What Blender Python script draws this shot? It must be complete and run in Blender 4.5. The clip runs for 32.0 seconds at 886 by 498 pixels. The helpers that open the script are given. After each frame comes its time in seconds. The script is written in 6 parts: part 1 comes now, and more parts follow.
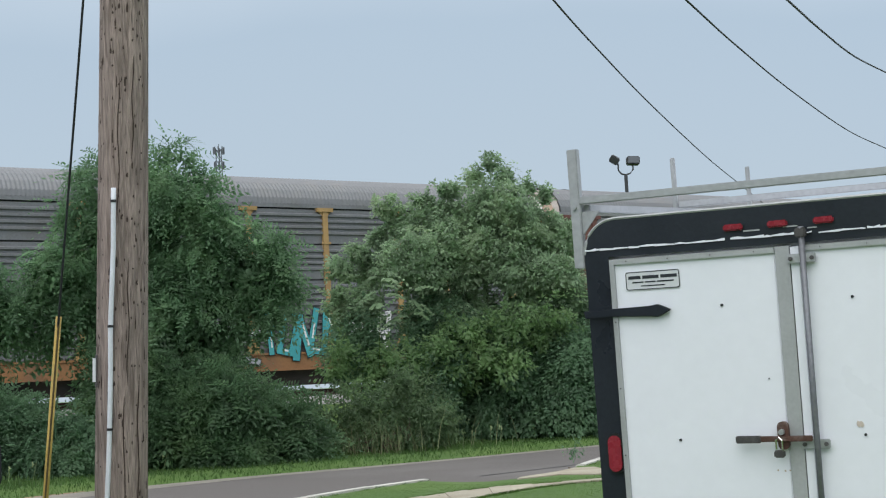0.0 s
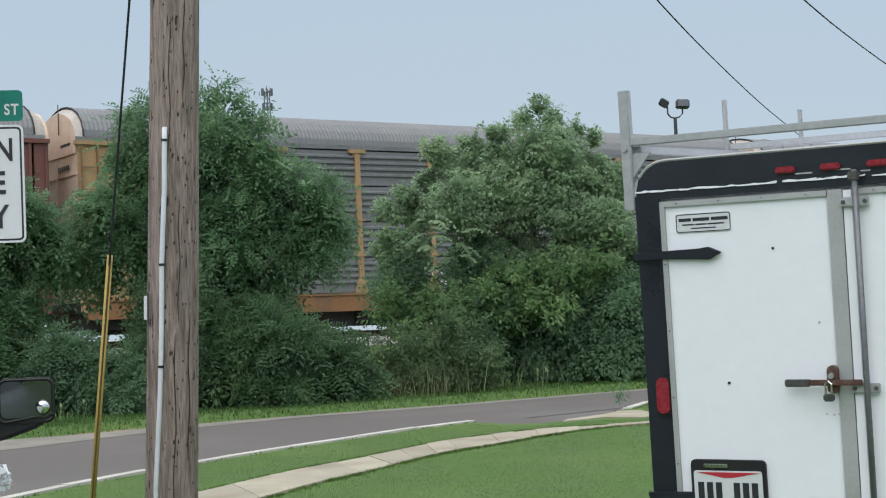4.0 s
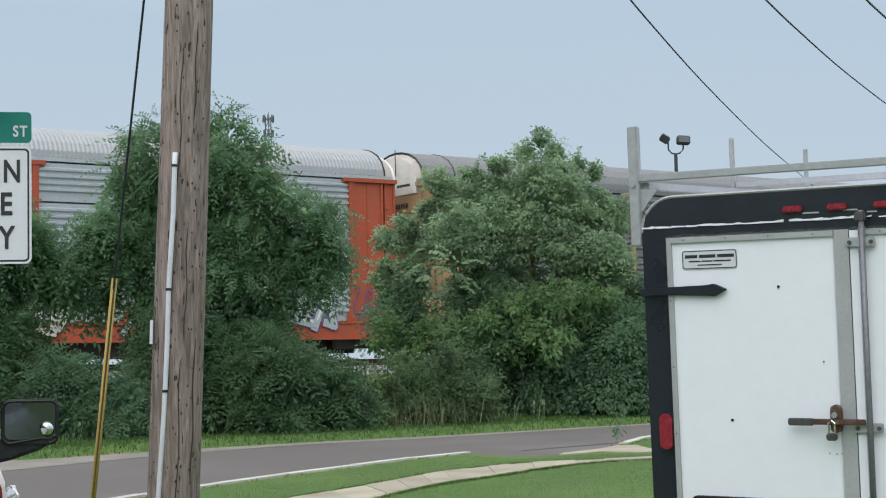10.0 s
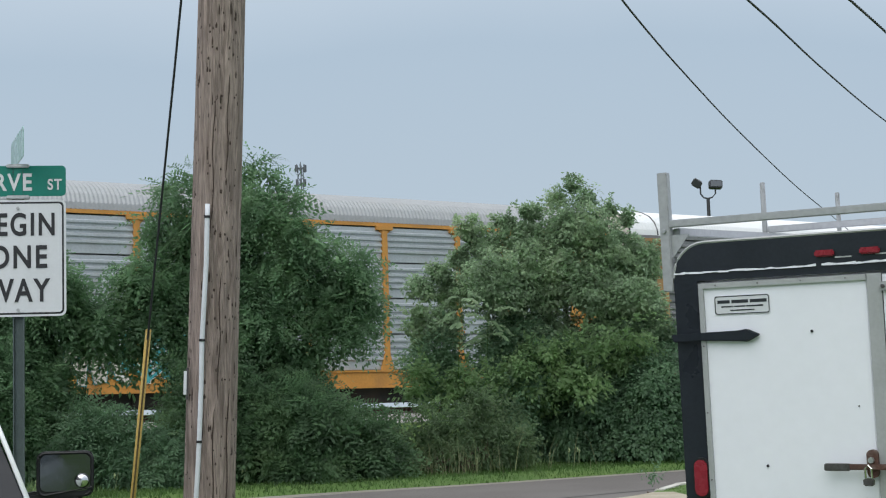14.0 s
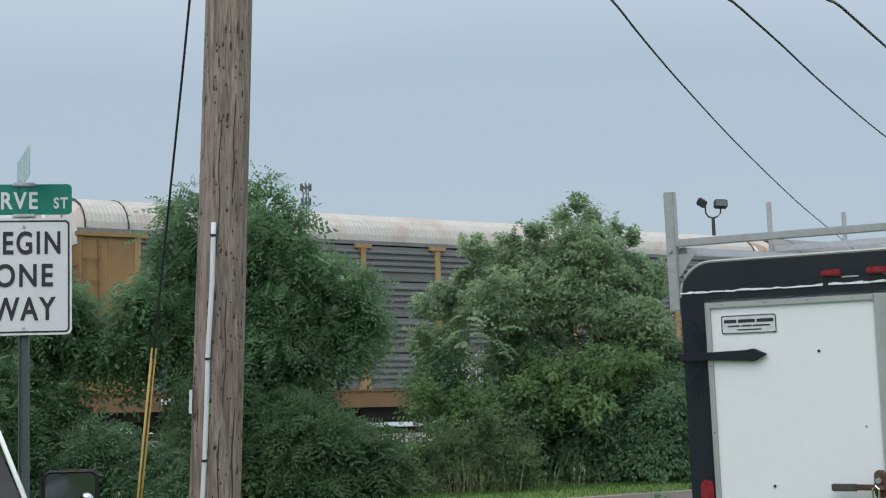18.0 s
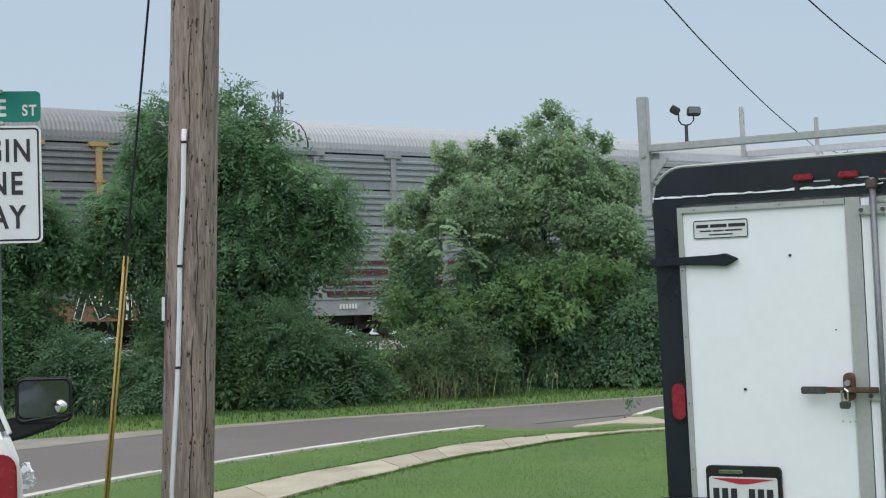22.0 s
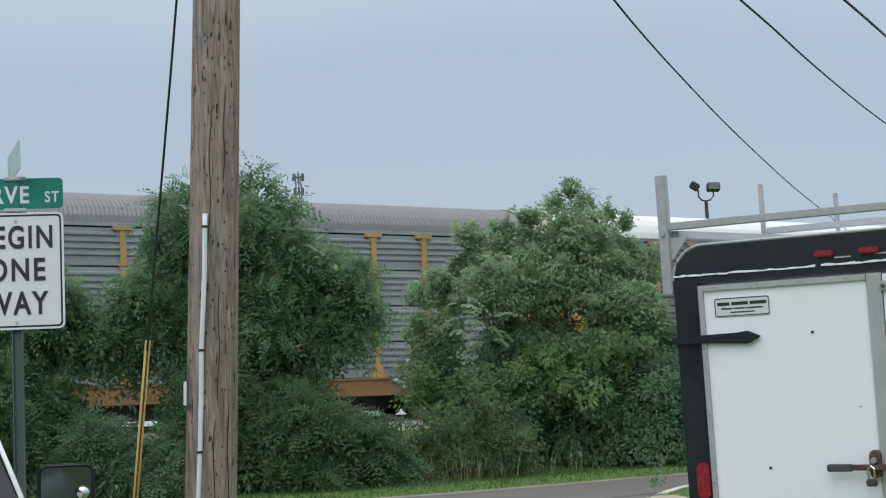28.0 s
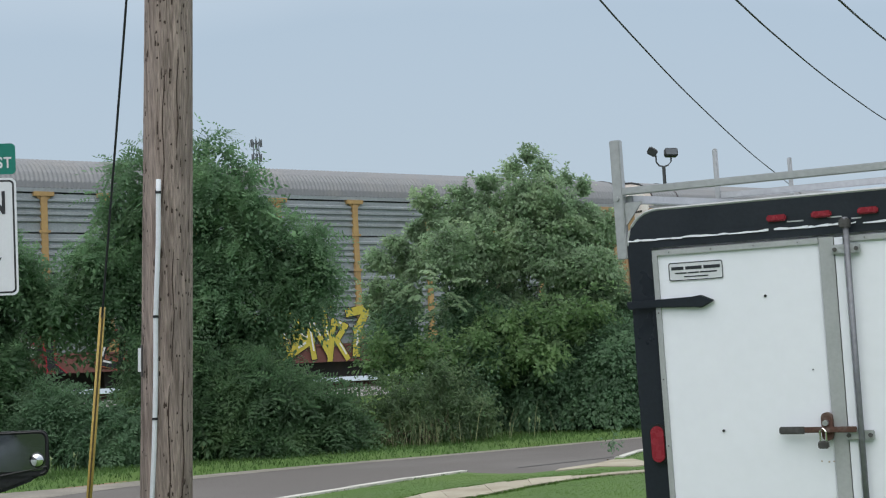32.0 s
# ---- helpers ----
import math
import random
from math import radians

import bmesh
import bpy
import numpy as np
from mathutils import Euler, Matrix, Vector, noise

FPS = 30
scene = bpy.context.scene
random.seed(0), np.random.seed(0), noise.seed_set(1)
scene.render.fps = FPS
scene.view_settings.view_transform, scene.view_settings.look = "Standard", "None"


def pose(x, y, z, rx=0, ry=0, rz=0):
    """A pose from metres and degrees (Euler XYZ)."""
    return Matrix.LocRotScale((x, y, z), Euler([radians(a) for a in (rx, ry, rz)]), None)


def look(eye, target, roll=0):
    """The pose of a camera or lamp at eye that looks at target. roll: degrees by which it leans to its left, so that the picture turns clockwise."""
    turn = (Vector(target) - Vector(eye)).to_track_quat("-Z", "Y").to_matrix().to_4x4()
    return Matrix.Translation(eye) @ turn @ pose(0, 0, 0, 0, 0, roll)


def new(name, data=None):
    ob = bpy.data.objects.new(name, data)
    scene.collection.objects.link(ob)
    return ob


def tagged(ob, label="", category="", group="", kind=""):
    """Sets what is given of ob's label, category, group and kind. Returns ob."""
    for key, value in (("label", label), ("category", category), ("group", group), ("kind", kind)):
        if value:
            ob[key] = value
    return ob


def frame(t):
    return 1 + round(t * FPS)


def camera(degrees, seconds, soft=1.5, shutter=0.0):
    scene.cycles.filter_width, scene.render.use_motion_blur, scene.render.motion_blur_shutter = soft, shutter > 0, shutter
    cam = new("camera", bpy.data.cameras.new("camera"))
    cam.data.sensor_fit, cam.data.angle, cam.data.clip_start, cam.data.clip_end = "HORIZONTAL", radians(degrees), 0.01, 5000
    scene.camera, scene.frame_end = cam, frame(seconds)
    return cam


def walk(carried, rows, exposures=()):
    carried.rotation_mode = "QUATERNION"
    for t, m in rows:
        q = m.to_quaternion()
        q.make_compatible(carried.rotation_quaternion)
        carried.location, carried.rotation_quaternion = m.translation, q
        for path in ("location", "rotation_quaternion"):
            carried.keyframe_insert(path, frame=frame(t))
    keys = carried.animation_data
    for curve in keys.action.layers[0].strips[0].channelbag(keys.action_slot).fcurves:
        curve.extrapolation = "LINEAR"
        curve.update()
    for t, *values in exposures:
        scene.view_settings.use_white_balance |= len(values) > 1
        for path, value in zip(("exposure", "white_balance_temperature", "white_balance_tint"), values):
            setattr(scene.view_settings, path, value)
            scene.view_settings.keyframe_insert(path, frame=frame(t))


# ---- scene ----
cam = camera(32.39, 32.0, soft=1.15)
walk(cam, [
    (0.0, look((0.0466, 0.0315, 1.4923), (1.1591, 19.9259, 3.2164), -3.06)),
    (0.5, look((0.0402, 0.0312, 1.4916), (1.0421, 19.9403, 3.1123), -3.00)),
    (1.0, look((0.0412, 0.0235, 1.4899), (0.8607, 19.9561, 2.9112), -2.95)),
    (1.5, look((0.0435, 0.0330, 1.4915), (0.7156, 19.9773, 2.8228), -3.10)),
    (2.0, look((0.0443, 0.0366, 1.4891), (0.7156, 19.9827, 2.7924), -3.25)),
    (2.5, look((0.0433, 0.0385, 1.4885), (0.6833, 19.9909, 2.7100), -3.40)),
    (3.0, look((0.0381, 0.0368, 1.4889), (0.5843, 19.9983, 2.6014), -3.17)),
    (3.5, look((0.0377, 0.0335, 1.4850), (0.5589, 20.0016, 2.4864), -2.76)),
    (5.5, look((0.0307, 0.0266, 1.4836), (0.3514, 19.9889, 2.6684), -2.02)),
    (6.0, look((0.0301, 0.0221, 1.4840), (0.4634, 19.9687, 2.8783), -1.62)),
    (6.5, look((0.0270, 0.0258, 1.4866), (0.4326, 19.9600, 3.0565), -1.53)),
    (7.0, look((0.0281, 0.0213, 1.4859), (0.3108, 19.9464, 3.1925), -1.65)),
    (7.5, look((0.0352, 0.0211, 1.4905), (0.4278, 19.9350, 3.3011), -1.80)),
    (8.0, look((0.0334, 0.0129, 1.4895), (0.5954, 19.9178, 3.3546), -1.73)),
    (8.5, look((0.0250, 0.0123, 1.4908), (0.7652, 19.9240, 3.2165), -1.62)),
    (9.0, look((0.0053, 0.0129, 1.4848), (0.8114, 19.9542, 2.7877), -1.52)),
    (9.5, look((-0.0028, 0.0054, 1.4864), (0.6504, 19.9579, 2.6989), -1.42)),
    (10.0, look((-0.0059, 0.0028, 1.4865), (0.4979, 19.9471, 2.8898), -1.24)),
    (10.5, look((-0.0079, 0.0002, 1.4896), (0.3301, 19.9355, 3.0611), -1.34)),
    (11.0, look((-0.0110, 0.0002, 1.4869), (0.0868, 19.9145, 3.3340), -1.39)),
    (11.5, look((-0.0111, -0.0050, 1.4879), (-0.0392, 19.8817, 3.6143), -1.27)),
    (12.0, look((-0.0057, -0.0063, 1.4886), (-0.0786, 19.8818, 3.6002), -1.16)),
    (12.5, look((-0.0115, -0.0062, 1.4872), (-0.0672, 19.9066, 3.3516), -1.37)),
    (13.0, look((-0.0053, -0.0084, 1.4899), (-0.0241, 19.9025, 3.3758), -1.74)),
    (13.5, look((0.0002, -0.0110, 1.4891), (0.0935, 19.8879, 3.4954), -1.81)),
    (15.5, look((-0.0064, -0.0111, 1.4887), (0.0488, 19.8818, 3.5550), -1.66)),
    (16.0, look((-0.0097, -0.0128, 1.4925), (0.0763, 19.8699, 3.6534), -1.68)),
    (16.5, look((-0.0111, -0.0241, 1.4891), (-0.0095, 19.8509, 3.7210), -1.76)),
    (17.0, look((-0.0050, -0.0162, 1.4896), (-0.0053, 19.8430, 3.8582), -1.85)),
    (17.5, look((-0.0042, -0.0113, 1.4909), (0.0463, 19.8461, 3.8737), -1.79)),
    (18.0, look((-0.0060, -0.0050, 1.4900), (0.0275, 19.8644, 3.7715), -1.69)),
    (18.5, look((-0.0071, -0.0019, 1.4868), (0.0669, 19.8869, 3.5909), -1.60)),
    (19.0, look((-0.0050, 0.0016, 1.4878), (0.0730, 19.9192, 3.2996), -1.61)),
    (19.5, look((-0.0066, 0.0038, 1.4861), (0.1711, 19.9432, 3.0312), -1.79)),
    (20.0, look((-0.0030, 0.0120, 1.4840), (0.2720, 19.9642, 2.8375), -2.05)),
    (20.5, look((0.0037, 0.0080, 1.4829), (0.3349, 19.9741, 2.5979), -2.07)),
    (21.0, look((-0.0004, 0.0102, 1.4825), (0.3578, 19.9787, 2.5454), -1.92)),
    (21.5, look((-0.0036, 0.0039, 1.4814), (0.3102, 19.9731, 2.5450), -1.90)),
    (22.0, look((-0.0023, 0.0093, 1.4798), (0.3435, 19.9773, 2.5564), -1.96)),
    (22.5, look((-0.0020, 0.0027, 1.4814), (0.4208, 19.9673, 2.5929), -2.07)),
    (23.0, look((-0.0018, -0.0005, 1.4810), (0.4967, 19.9605, 2.6251), -2.14)),
    (23.5, look((0.0047, 0.0101, 1.4807), (0.4902, 19.9668, 2.7035), -2.31)),
    (24.0, look((0.0089, 0.0113, 1.4826), (0.4567, 19.9610, 2.8278), -2.63)),
    (24.5, look((0.0106, 0.0123, 1.4848), (0.4798, 19.9519, 2.9649), -2.84)),
    (25.0, look((0.0106, 0.0019, 1.4878), (0.5560, 19.9113, 3.3085), -2.95)),
    (25.5, look((0.0088, -0.0040, 1.4919), (0.5862, 19.8499, 3.8351), -2.96)),
    (27.5, look((0.0073, -0.0060, 1.4912), (0.1823, 19.8168, 4.1419), -2.88)),
    (28.0, look((0.0015, 0.0024, 1.4891), (0.1097, 19.8897, 3.6065), -2.66)),
    (28.5, look((0.0027, 0.0087, 1.4864), (0.1044, 19.9434, 3.0983), -2.69)),
    (29.0, look((0.0041, 0.0088, 1.4881), (0.1709, 19.9507, 3.0017), -2.77)),
    (29.5, look((0.0090, 0.0229, 1.4869), (0.2412, 19.9644, 2.9978), -2.82)),
    (30.0, look((0.0133, 0.0192, 1.4858), (0.3731, 19.9658, 2.9001), -2.88)),
    (30.5, look((0.0155, 0.0119, 1.4850), (0.4387, 19.9580, 2.8906), -2.98)),
    (31.0, look((0.0181, 0.0187, 1.4875), (0.4871, 19.9582, 2.9702), -3.06)),
    (31.5, look((0.0197, 0.0165, 1.4889), (0.6009, 19.9411, 3.1237), -3.05)),
    (32.0, look((0.0186, 0.0100, 1.4854), (0.6440, 19.9321, 3.1336), -2.95)),
], exposures=[(0.0, 0.13), (1.8, 0.16), (3.5, 0.17), (10.5, 0.17), (12.0, 0.13), (13.2, 0.09), (15.6, 0.02), (18.2, 0.02), (19.4, 0.12), (21.0, 0.17), (24.3, 0.17), (25.5, 0.10), (27.6, 0.01), (29.2, 0.09), (32.0, 0.09)])

# ---- light: a hazy, overcast day ----
world = bpy.data.worlds.new("sky")
scene.world = world
world.use_nodes = True
wn, wl = world.node_tree.nodes, world.node_tree.links
wn.clear()
w_out = wn.new("ShaderNodeOutputWorld")
w_bg = wn.new("ShaderNodeBackground")
w_sky = wn.new("ShaderNodeTexSky")
w_sky.sky_type, w_sky.sun_disc = "NISHITA", False
w_sky.sun_elevation, w_sky.sun_rotation = radians(47), radians(197)
w_sky.dust_density, w_sky.ozone_density = 3.0, 1.5
w_coord = wn.new("ShaderNodeTexCoord")
w_sep = wn.new("ShaderNodeSeparateXYZ")
w_ramp = wn.new("ShaderNodeValToRGB")
w_noise = wn.new("ShaderNodeTexNoise")
w_noise.inputs["Scale"].default_value = 2.2
w_noise.inputs["Detail"].default_value = 4
w_add = wn.new("ShaderNodeMath")
w_add.operation = "MULTIPLY_ADD"
w_add.inputs[1].default_value, w_add.inputs[2].default_value = 0.10, -0.05
w_sum = wn.new("ShaderNodeMath")
w_sum.operation = "ADD"
ramp = w_ramp.color_ramp
ramp.elements[0].position, ramp.elements[0].color = 0.0, (0.488, 0.577, 0.655, 1)
ramp.elements[1].position, ramp.elements[1].color = 1.0, (1.58, 1.65, 1.71, 1)
e = ramp.elements.new(0.22)
e.color = (0.438, 0.545, 0.655, 1)
e = ramp.elements.new(0.45)
e.color = (0.84, 0.91, 0.99, 1)
w_mul = wn.new("ShaderNodeMixRGB")
w_mul.blend_type, w_mul.inputs[0].default_value = "MIX", 0.93
w_scale = wn.new("ShaderNodeMixRGB")
w_scale.blend_type, w_scale.inputs[0].default_value = "MULTIPLY", 1.0
w_scale.inputs[2].default_value = (0.09, 0.09, 0.09, 1)
wl.new(w_coord.outputs["Generated"], w_sep.inputs[0])
wl.new(w_coord.outputs["Generated"], w_noise.inputs["Vector"])
wl.new(w_noise.outputs["Fac"], w_add.inputs[0])
wl.new(w_sep.outputs["Z"], w_sum.inputs[0])
wl.new(w_add.outputs[0], w_sum.inputs[1])
wl.new(w_sum.outputs[0], w_ramp.inputs[0])
wl.new(w_sky.outputs[0], w_scale.inputs[1])
wl.new(w_scale.outputs[0], w_mul.inputs[1])
wl.new(w_ramp.outputs[0], w_mul.inputs[2])
wl.new(w_mul.outputs[0], w_bg.inputs["Color"])
wl.new(w_bg.outputs[0], w_out.inputs["Surface"])
sun = new("sun", bpy.data.lights.new("sun", "SUN"))
sun.data.energy, sun.data.angle, sun.data.color = 1.25, radians(60), (1.0, 0.99, 0.98)
sun.matrix_world = look((-10, -33, 37), (0, 0, 0))


# ---- materials ----
def material(name, color, rough=0.7, metal=0.0, var=0.25, scale=8.0, fine=60.0, bump=0.15, stain=None, stain_amount=0.0,
             stretch=(1, 1, 1), island=0.0, rnd=0.0, spec=0.4, stain_scale=None, space="Object"):
    m = bpy.data.materials.new(name)
    m.use_nodes = True
    n, l = m.node_tree.nodes, m.node_tree.links
    b = n["Principled BSDF"]
    b.inputs["Metallic"].default_value = metal
    b.inputs["Specular IOR Level"].default_value = spec
    tc = n.new("ShaderNodeTexCoord")
    mp = n.new("ShaderNodeMapping")
    mp.inputs["Scale"].default_value = stretch
    l.new(tc.outputs[space], mp.inputs[0])
    big, small = n.new("ShaderNodeTexNoise"), n.new("ShaderNodeTexNoise")
    big.inputs["Scale"].default_value, big.inputs["Detail"].default_value = scale, 5
    small.inputs["Scale"].default_value, small.inputs["Detail"].default_value = fine, 3
    for q in (big, small):
        l.new(mp.outputs[0], q.inputs["Vector"])
    mixn = n.new("ShaderNodeMath")
    mixn.operation = "ADD"
    l.new(big.outputs["Fac"], mixn.inputs[0])
    l.new(small.outputs["Fac"], mixn.inputs[1])
    mr = n.new("ShaderNodeMapRange")
    mr.inputs[1].default_value, mr.inputs[2].default_value = 0.6, 1.4
    mr.inputs[3].default_value, mr.inputs[4].default_value = 1 - var, 1 + var
    l.new(mixn.outputs[0], mr.inputs[0])
    col = n.new("ShaderNodeMixRGB")
    col.blend_type, col.inputs[0].default_value = "MULTIPLY", 1.0
    col.inputs[1].default_value = (*color, 1)
    l.new(mr.outputs[0], col.inputs[2])
    last = col.outputs[0]
    for amount, node, out in ((island, "ShaderNodeNewGeometry", "Random Per Island"), (rnd, "ShaderNodeObjectInfo", "Random")):
        if amount:
            g = n.new(node)
            r2 = n.new("ShaderNodeMapRange")
            r2.inputs[3].default_value, r2.inputs[4].default_value = 1 - amount, 1 + amount
            l.new(g.outputs[out], r2.inputs[0])
            c2 = n.new("ShaderNodeMixRGB")
            c2.blend_type, c2.inputs[0].default_value = "MULTIPLY", 1.0
            l.new(last, c2.inputs[1])
            l.new(r2.outputs[0], c2.inputs[2])
            last = c2.outputs[0]
    if stain:
        sn = n.new("ShaderNodeTexNoise")
        sn.inputs["Scale"].default_value, sn.inputs["Detail"].default_value = stain_scale or scale * 0.5, 6
        l.new(mp.outputs[0], sn.inputs["Vector"])
        sr = n.new("ShaderNodeMapRange")
        sr.inputs[1].default_value, sr.inputs[2].default_value = 0.48, 0.72
        sr.inputs[4].default_value = stain_amount
        l.new(sn.outputs["Fac"], sr.inputs[0])
        c3 = n.new("ShaderNodeMixRGB")
        c3.inputs[2].default_value = (*stain, 1)
        l.new(sr.outputs[0], c3.inputs[0])
        l.new(last, c3.inputs[1])
        last = c3.outputs[0]
    l.new(last, b.inputs["Base Color"])
    rr = n.new("ShaderNodeMapRange")
    rr.inputs[1].default_value, rr.inputs[2].default_value = 0.3, 0.7
    rr.inputs[3].default_value, rr.inputs[4].default_value = max(0.02, rough - 0.1), min(1, rough + 0.1)
    l.new(big.outputs["Fac"], rr.inputs[0])
    l.new(rr.outputs[0], b.inputs["Roughness"])
    if bump:
        bp = n.new("ShaderNodeBump")
        bp.inputs["Strength"].default_value, bp.inputs["Distance"].default_value = bump, 0.02
        l.new(small.outputs["Fac"], bp.inputs["Height"])
        l.new(bp.outputs[0], b.inputs["Normal"])
    return m


def leaf_material(name, color, tip, amount=0.28):
    m = material(name, color, rough=0.5, var=0.46, scale=1.3, fine=3.4, bump=0, island=amount * 0.5, spec=0.4, stain=tip, stain_amount=0.8, stain_scale=1.3)
    n, l = m.node_tree.nodes, m.node_tree.links
    b, out = n["Principled BSDF"], n["Material Output"]
    tr = n.new("ShaderNodeBsdfTranslucent")
    mix = n.new("ShaderNodeMixShader")
    mix.inputs[0].default_value = 0.68
    l.new(b.inputs["Base Color"].links[0].from_socket, tr.inputs["Color"])
    l.new(b.outputs[0], mix.inputs[1])
    l.new(tr.outputs[0], mix.inputs[2])
    l.new(mix.outputs[0], out.inputs["Surface"])
    return m


M_GRASS = material("lawn_turf", (0.067, 0.128, 0.025), 0.9, var=0.24, scale=0.9, fine=30, bump=0.25, stain=(0.105, 0.165, 0.036), stain_amount=0.7, stain_scale=0.35)
M_BLADE = leaf_material("grass_blades", (0.086, 0.162, 0.034), (0.122, 0.195, 0.045), 0.10)
M_VERGE = leaf_material("verge_grass_blades", (0.094, 0.175, 0.052), (0.136, 0.212, 0.070), 0.2)
M_SEED = material("pale_seed_heads", (0.20, 0.25, 0.125), 0.8, var=0.25, scale=3, fine=12, bump=0)
M_WEED = material("weed_stems", (0.112, 0.190, 0.066), 0.8, var=0.25, scale=0.5, fine=4, bump=0, island=0.35, stain=(0.17, 0.18, 0.09), stain_amount=0.55, stain_scale=0.6)
M_STRAW = material("straw_stalks", (0.17, 0.19, 0.095), 0.8, var=0.25, scale=0.5, fine=4, bump=0, island=0.3)
M_ROAD = material("asphalt", (0.120, 0.108, 0.101), 0.9, var=0.14, scale=0.5, fine=45, bump=0.4, stain=(0.185, 0.172, 0.162), stain_amount=0.5, stain_scale=0.22)
M_TAR = material("tar_seal", (0.05, 0.05, 0.052), 0.7, bump=0.2)
M_CONC = material("concrete", (0.355, 0.318, 0.245), 0.9, var=0.22, scale=1.5, fine=50, bump=0.35, stain=(0.24, 0.20, 0.145), stain_amount=0.8, stain_scale=1.1, rnd=0.12)
M_CURB = material("curb_concrete", (0.52, 0.50, 0.46), 0.9, var=0.18, scale=2.5, fine=40, bump=0.35, stain=(0.30, 0.28, 0.24), stain_amount=0.6, rnd=0.08)
M_DIRT = material("bare_soil", (0.26, 0.17, 0.11), 0.95, var=0.3, scale=3, fine=40, bump=0.5)
M_BALLAST = material("ballast", (0.30, 0.29, 0.28), 0.9, var=0.45, scale=6, fine=14, bump=0.9)
M_POLE = material("weathered_pole_wood", (0.285, 0.228, 0.200), 0.9, var=0.55, scale=26, fine=120, bump=1.0, stretch=(1, 1, 0.085), stain=(0.105, 0.076, 0.064), stain_amount=0.75, stain_scale=40)
M_CRACK = material("pole_checks", (0.05, 0.035, 0.028), 0.95, bump=0)
M_PVC = material("grey_white_conduit", (0.62, 0.64, 0.68), 0.5, var=0.08, bump=0.05)
M_BLACK = material("black_plastic", (0.012, 0.013, 0.014), 0.5, var=0.2, bump=0.1)
M_YELLOW = material("yellow_guy_guard", (0.36, 0.25, 0.062), 0.6, var=0.25, scale=4, bump=0.05, stain=(0.25, 0.17, 0.05), stain_amount=0.6)
M_STEEL = material("galvanised_steel", (0.42, 0.43, 0.44), 0.45, 0.6, var=0.2, scale=6, bump=0.1)
M_WIRE = material("cable_sheath", (0.018, 0.020, 0.024), 0.6, var=0.1, bump=0)
M_SIGNW = material("sign_white_sheeting", (0.60, 0.615, 0.64), 0.45, var=0.04, scale=3, bump=0.02)
M_SIGNB = material("sign_black", (0.02, 0.02, 0.024), 0.45, var=0.1, bump=0)
M_SIGNG = material("sign_green_sheeting", (0.0, 0.165, 0.125), 0.45, var=0.07, scale=3, bump=0.02)
M_POSTG = material("green_grey_post", (0.075, 0.10, 0.10), 0.6, 0.3, var=0.2, scale=8, bump=0.1)
M_TWHITE = material("white_trailer_skin", (0.80, 0.81, 0.87), 0.35, var=0.025, scale=1.2, fine=20, bump=0.02, stain=(0.66, 0.69, 0.74), stain_amount=0.3, stain_scale=1.2)
M_TBLACK = material("black_trailer_trim", (0.013, 0.017, 0.024), 0.35, var=0.25, scale=4, bump=0.05)
M_ALU = material("aluminium_trim", (0.41, 0.418, 0.425), 0.5, 0.35, var=0.1, scale=6, bump=0.06)
M_RACK = material("bare_aluminium_rack", (0.375, 0.385, 0.40), 0.5, 0.2, var=0.14, scale=5, fine=40, bump=0.05, stretch=(1, 1, 1))
M_RED = material("red_lens", (0.24, 0.018, 0.03), 0.25, var=0.12, scale=30, bump=0.05)
M_RUST = material("rusty_steel", (0.105, 0.055, 0.042), 0.75, 0.3, var=0.35, scale=20, fine=90, bump=0.3, stain=(0.30, 0.28, 0.26), stain_amount=0.7, stain_scale=14)
M_DKSTEEL = material("dark_worn_steel", (0.10, 0.095, 0.095), 0.55, 0.6, var=0.3, scale=14, bump=0.15)
M_CHROME = material("chrome", (0.75, 0.75, 0.76), 0.12, 1.0, var=0.05, bump=0)
M_CARW = material("white_car_paint", (0.76, 0.77, 0.78), 0.2, var=0.03, scale=2, bump=0)
M_CARGLASS = material("dark_car_glass", (0.008, 0.010, 0.014), 0.06, var=0.1, bump=0, spec=0.25)
M_MIRROR = material("mirror_glass", (0.13, 0.14, 0.145), 0.04, 1.0, var=0.03, bump=0)
M_RUBBER = material("tyre_rubber", (0.02, 0.02, 0.02), 0.85, var=0.2, bump=0.2)
M_INK = material("dark_label_ink", (0.022, 0.026, 0.032), 0.5, bump=0)
M_TAN = material("peeled_paint_patch", (0.50, 0.43, 0.37), 0.8, bump=0.1)
M_BARK = material("tree_bark", (0.10, 0.075, 0.055), 0.9, var=0.35, scale=3, fine=20, bump=0.6, stretch=(1, 1, 0.3))
M_LEAF_A = leaf_material("ash_leaves", (0.161, 0.285, 0.152), (0.268, 0.405, 0.218))
M_LEAF_B = leaf_material("box_elder_leaves", (0.311, 0.433, 0.268), (0.425, 0.519, 0.328))
M_LEAF_C = leaf_material("shrub_leaves", (0.152, 0.263, 0.152), (0.204, 0.319, 0.182), 0.3)
M_LEAF_G = leaf_material("dark_feathered_leaves", (0.106, 0.193, 0.097), (0.184, 0.289, 0.133), 0.25)
M_LEAF_F = leaf_material("bright_shrub_leaves", (0.202, 0.327, 0.144), (0.293, 0.416, 0.188))
M_LEAF_D = leaf_material("pale_tip_leaves", (0.31, 0.43, 0.26), (0.41, 0.51, 0.33), 0.2)
M_LEAF_E = leaf_material("dry_weed_leaves", (0.145, 0.226, 0.115), (0.203, 0.261, 0.135), 0.35)


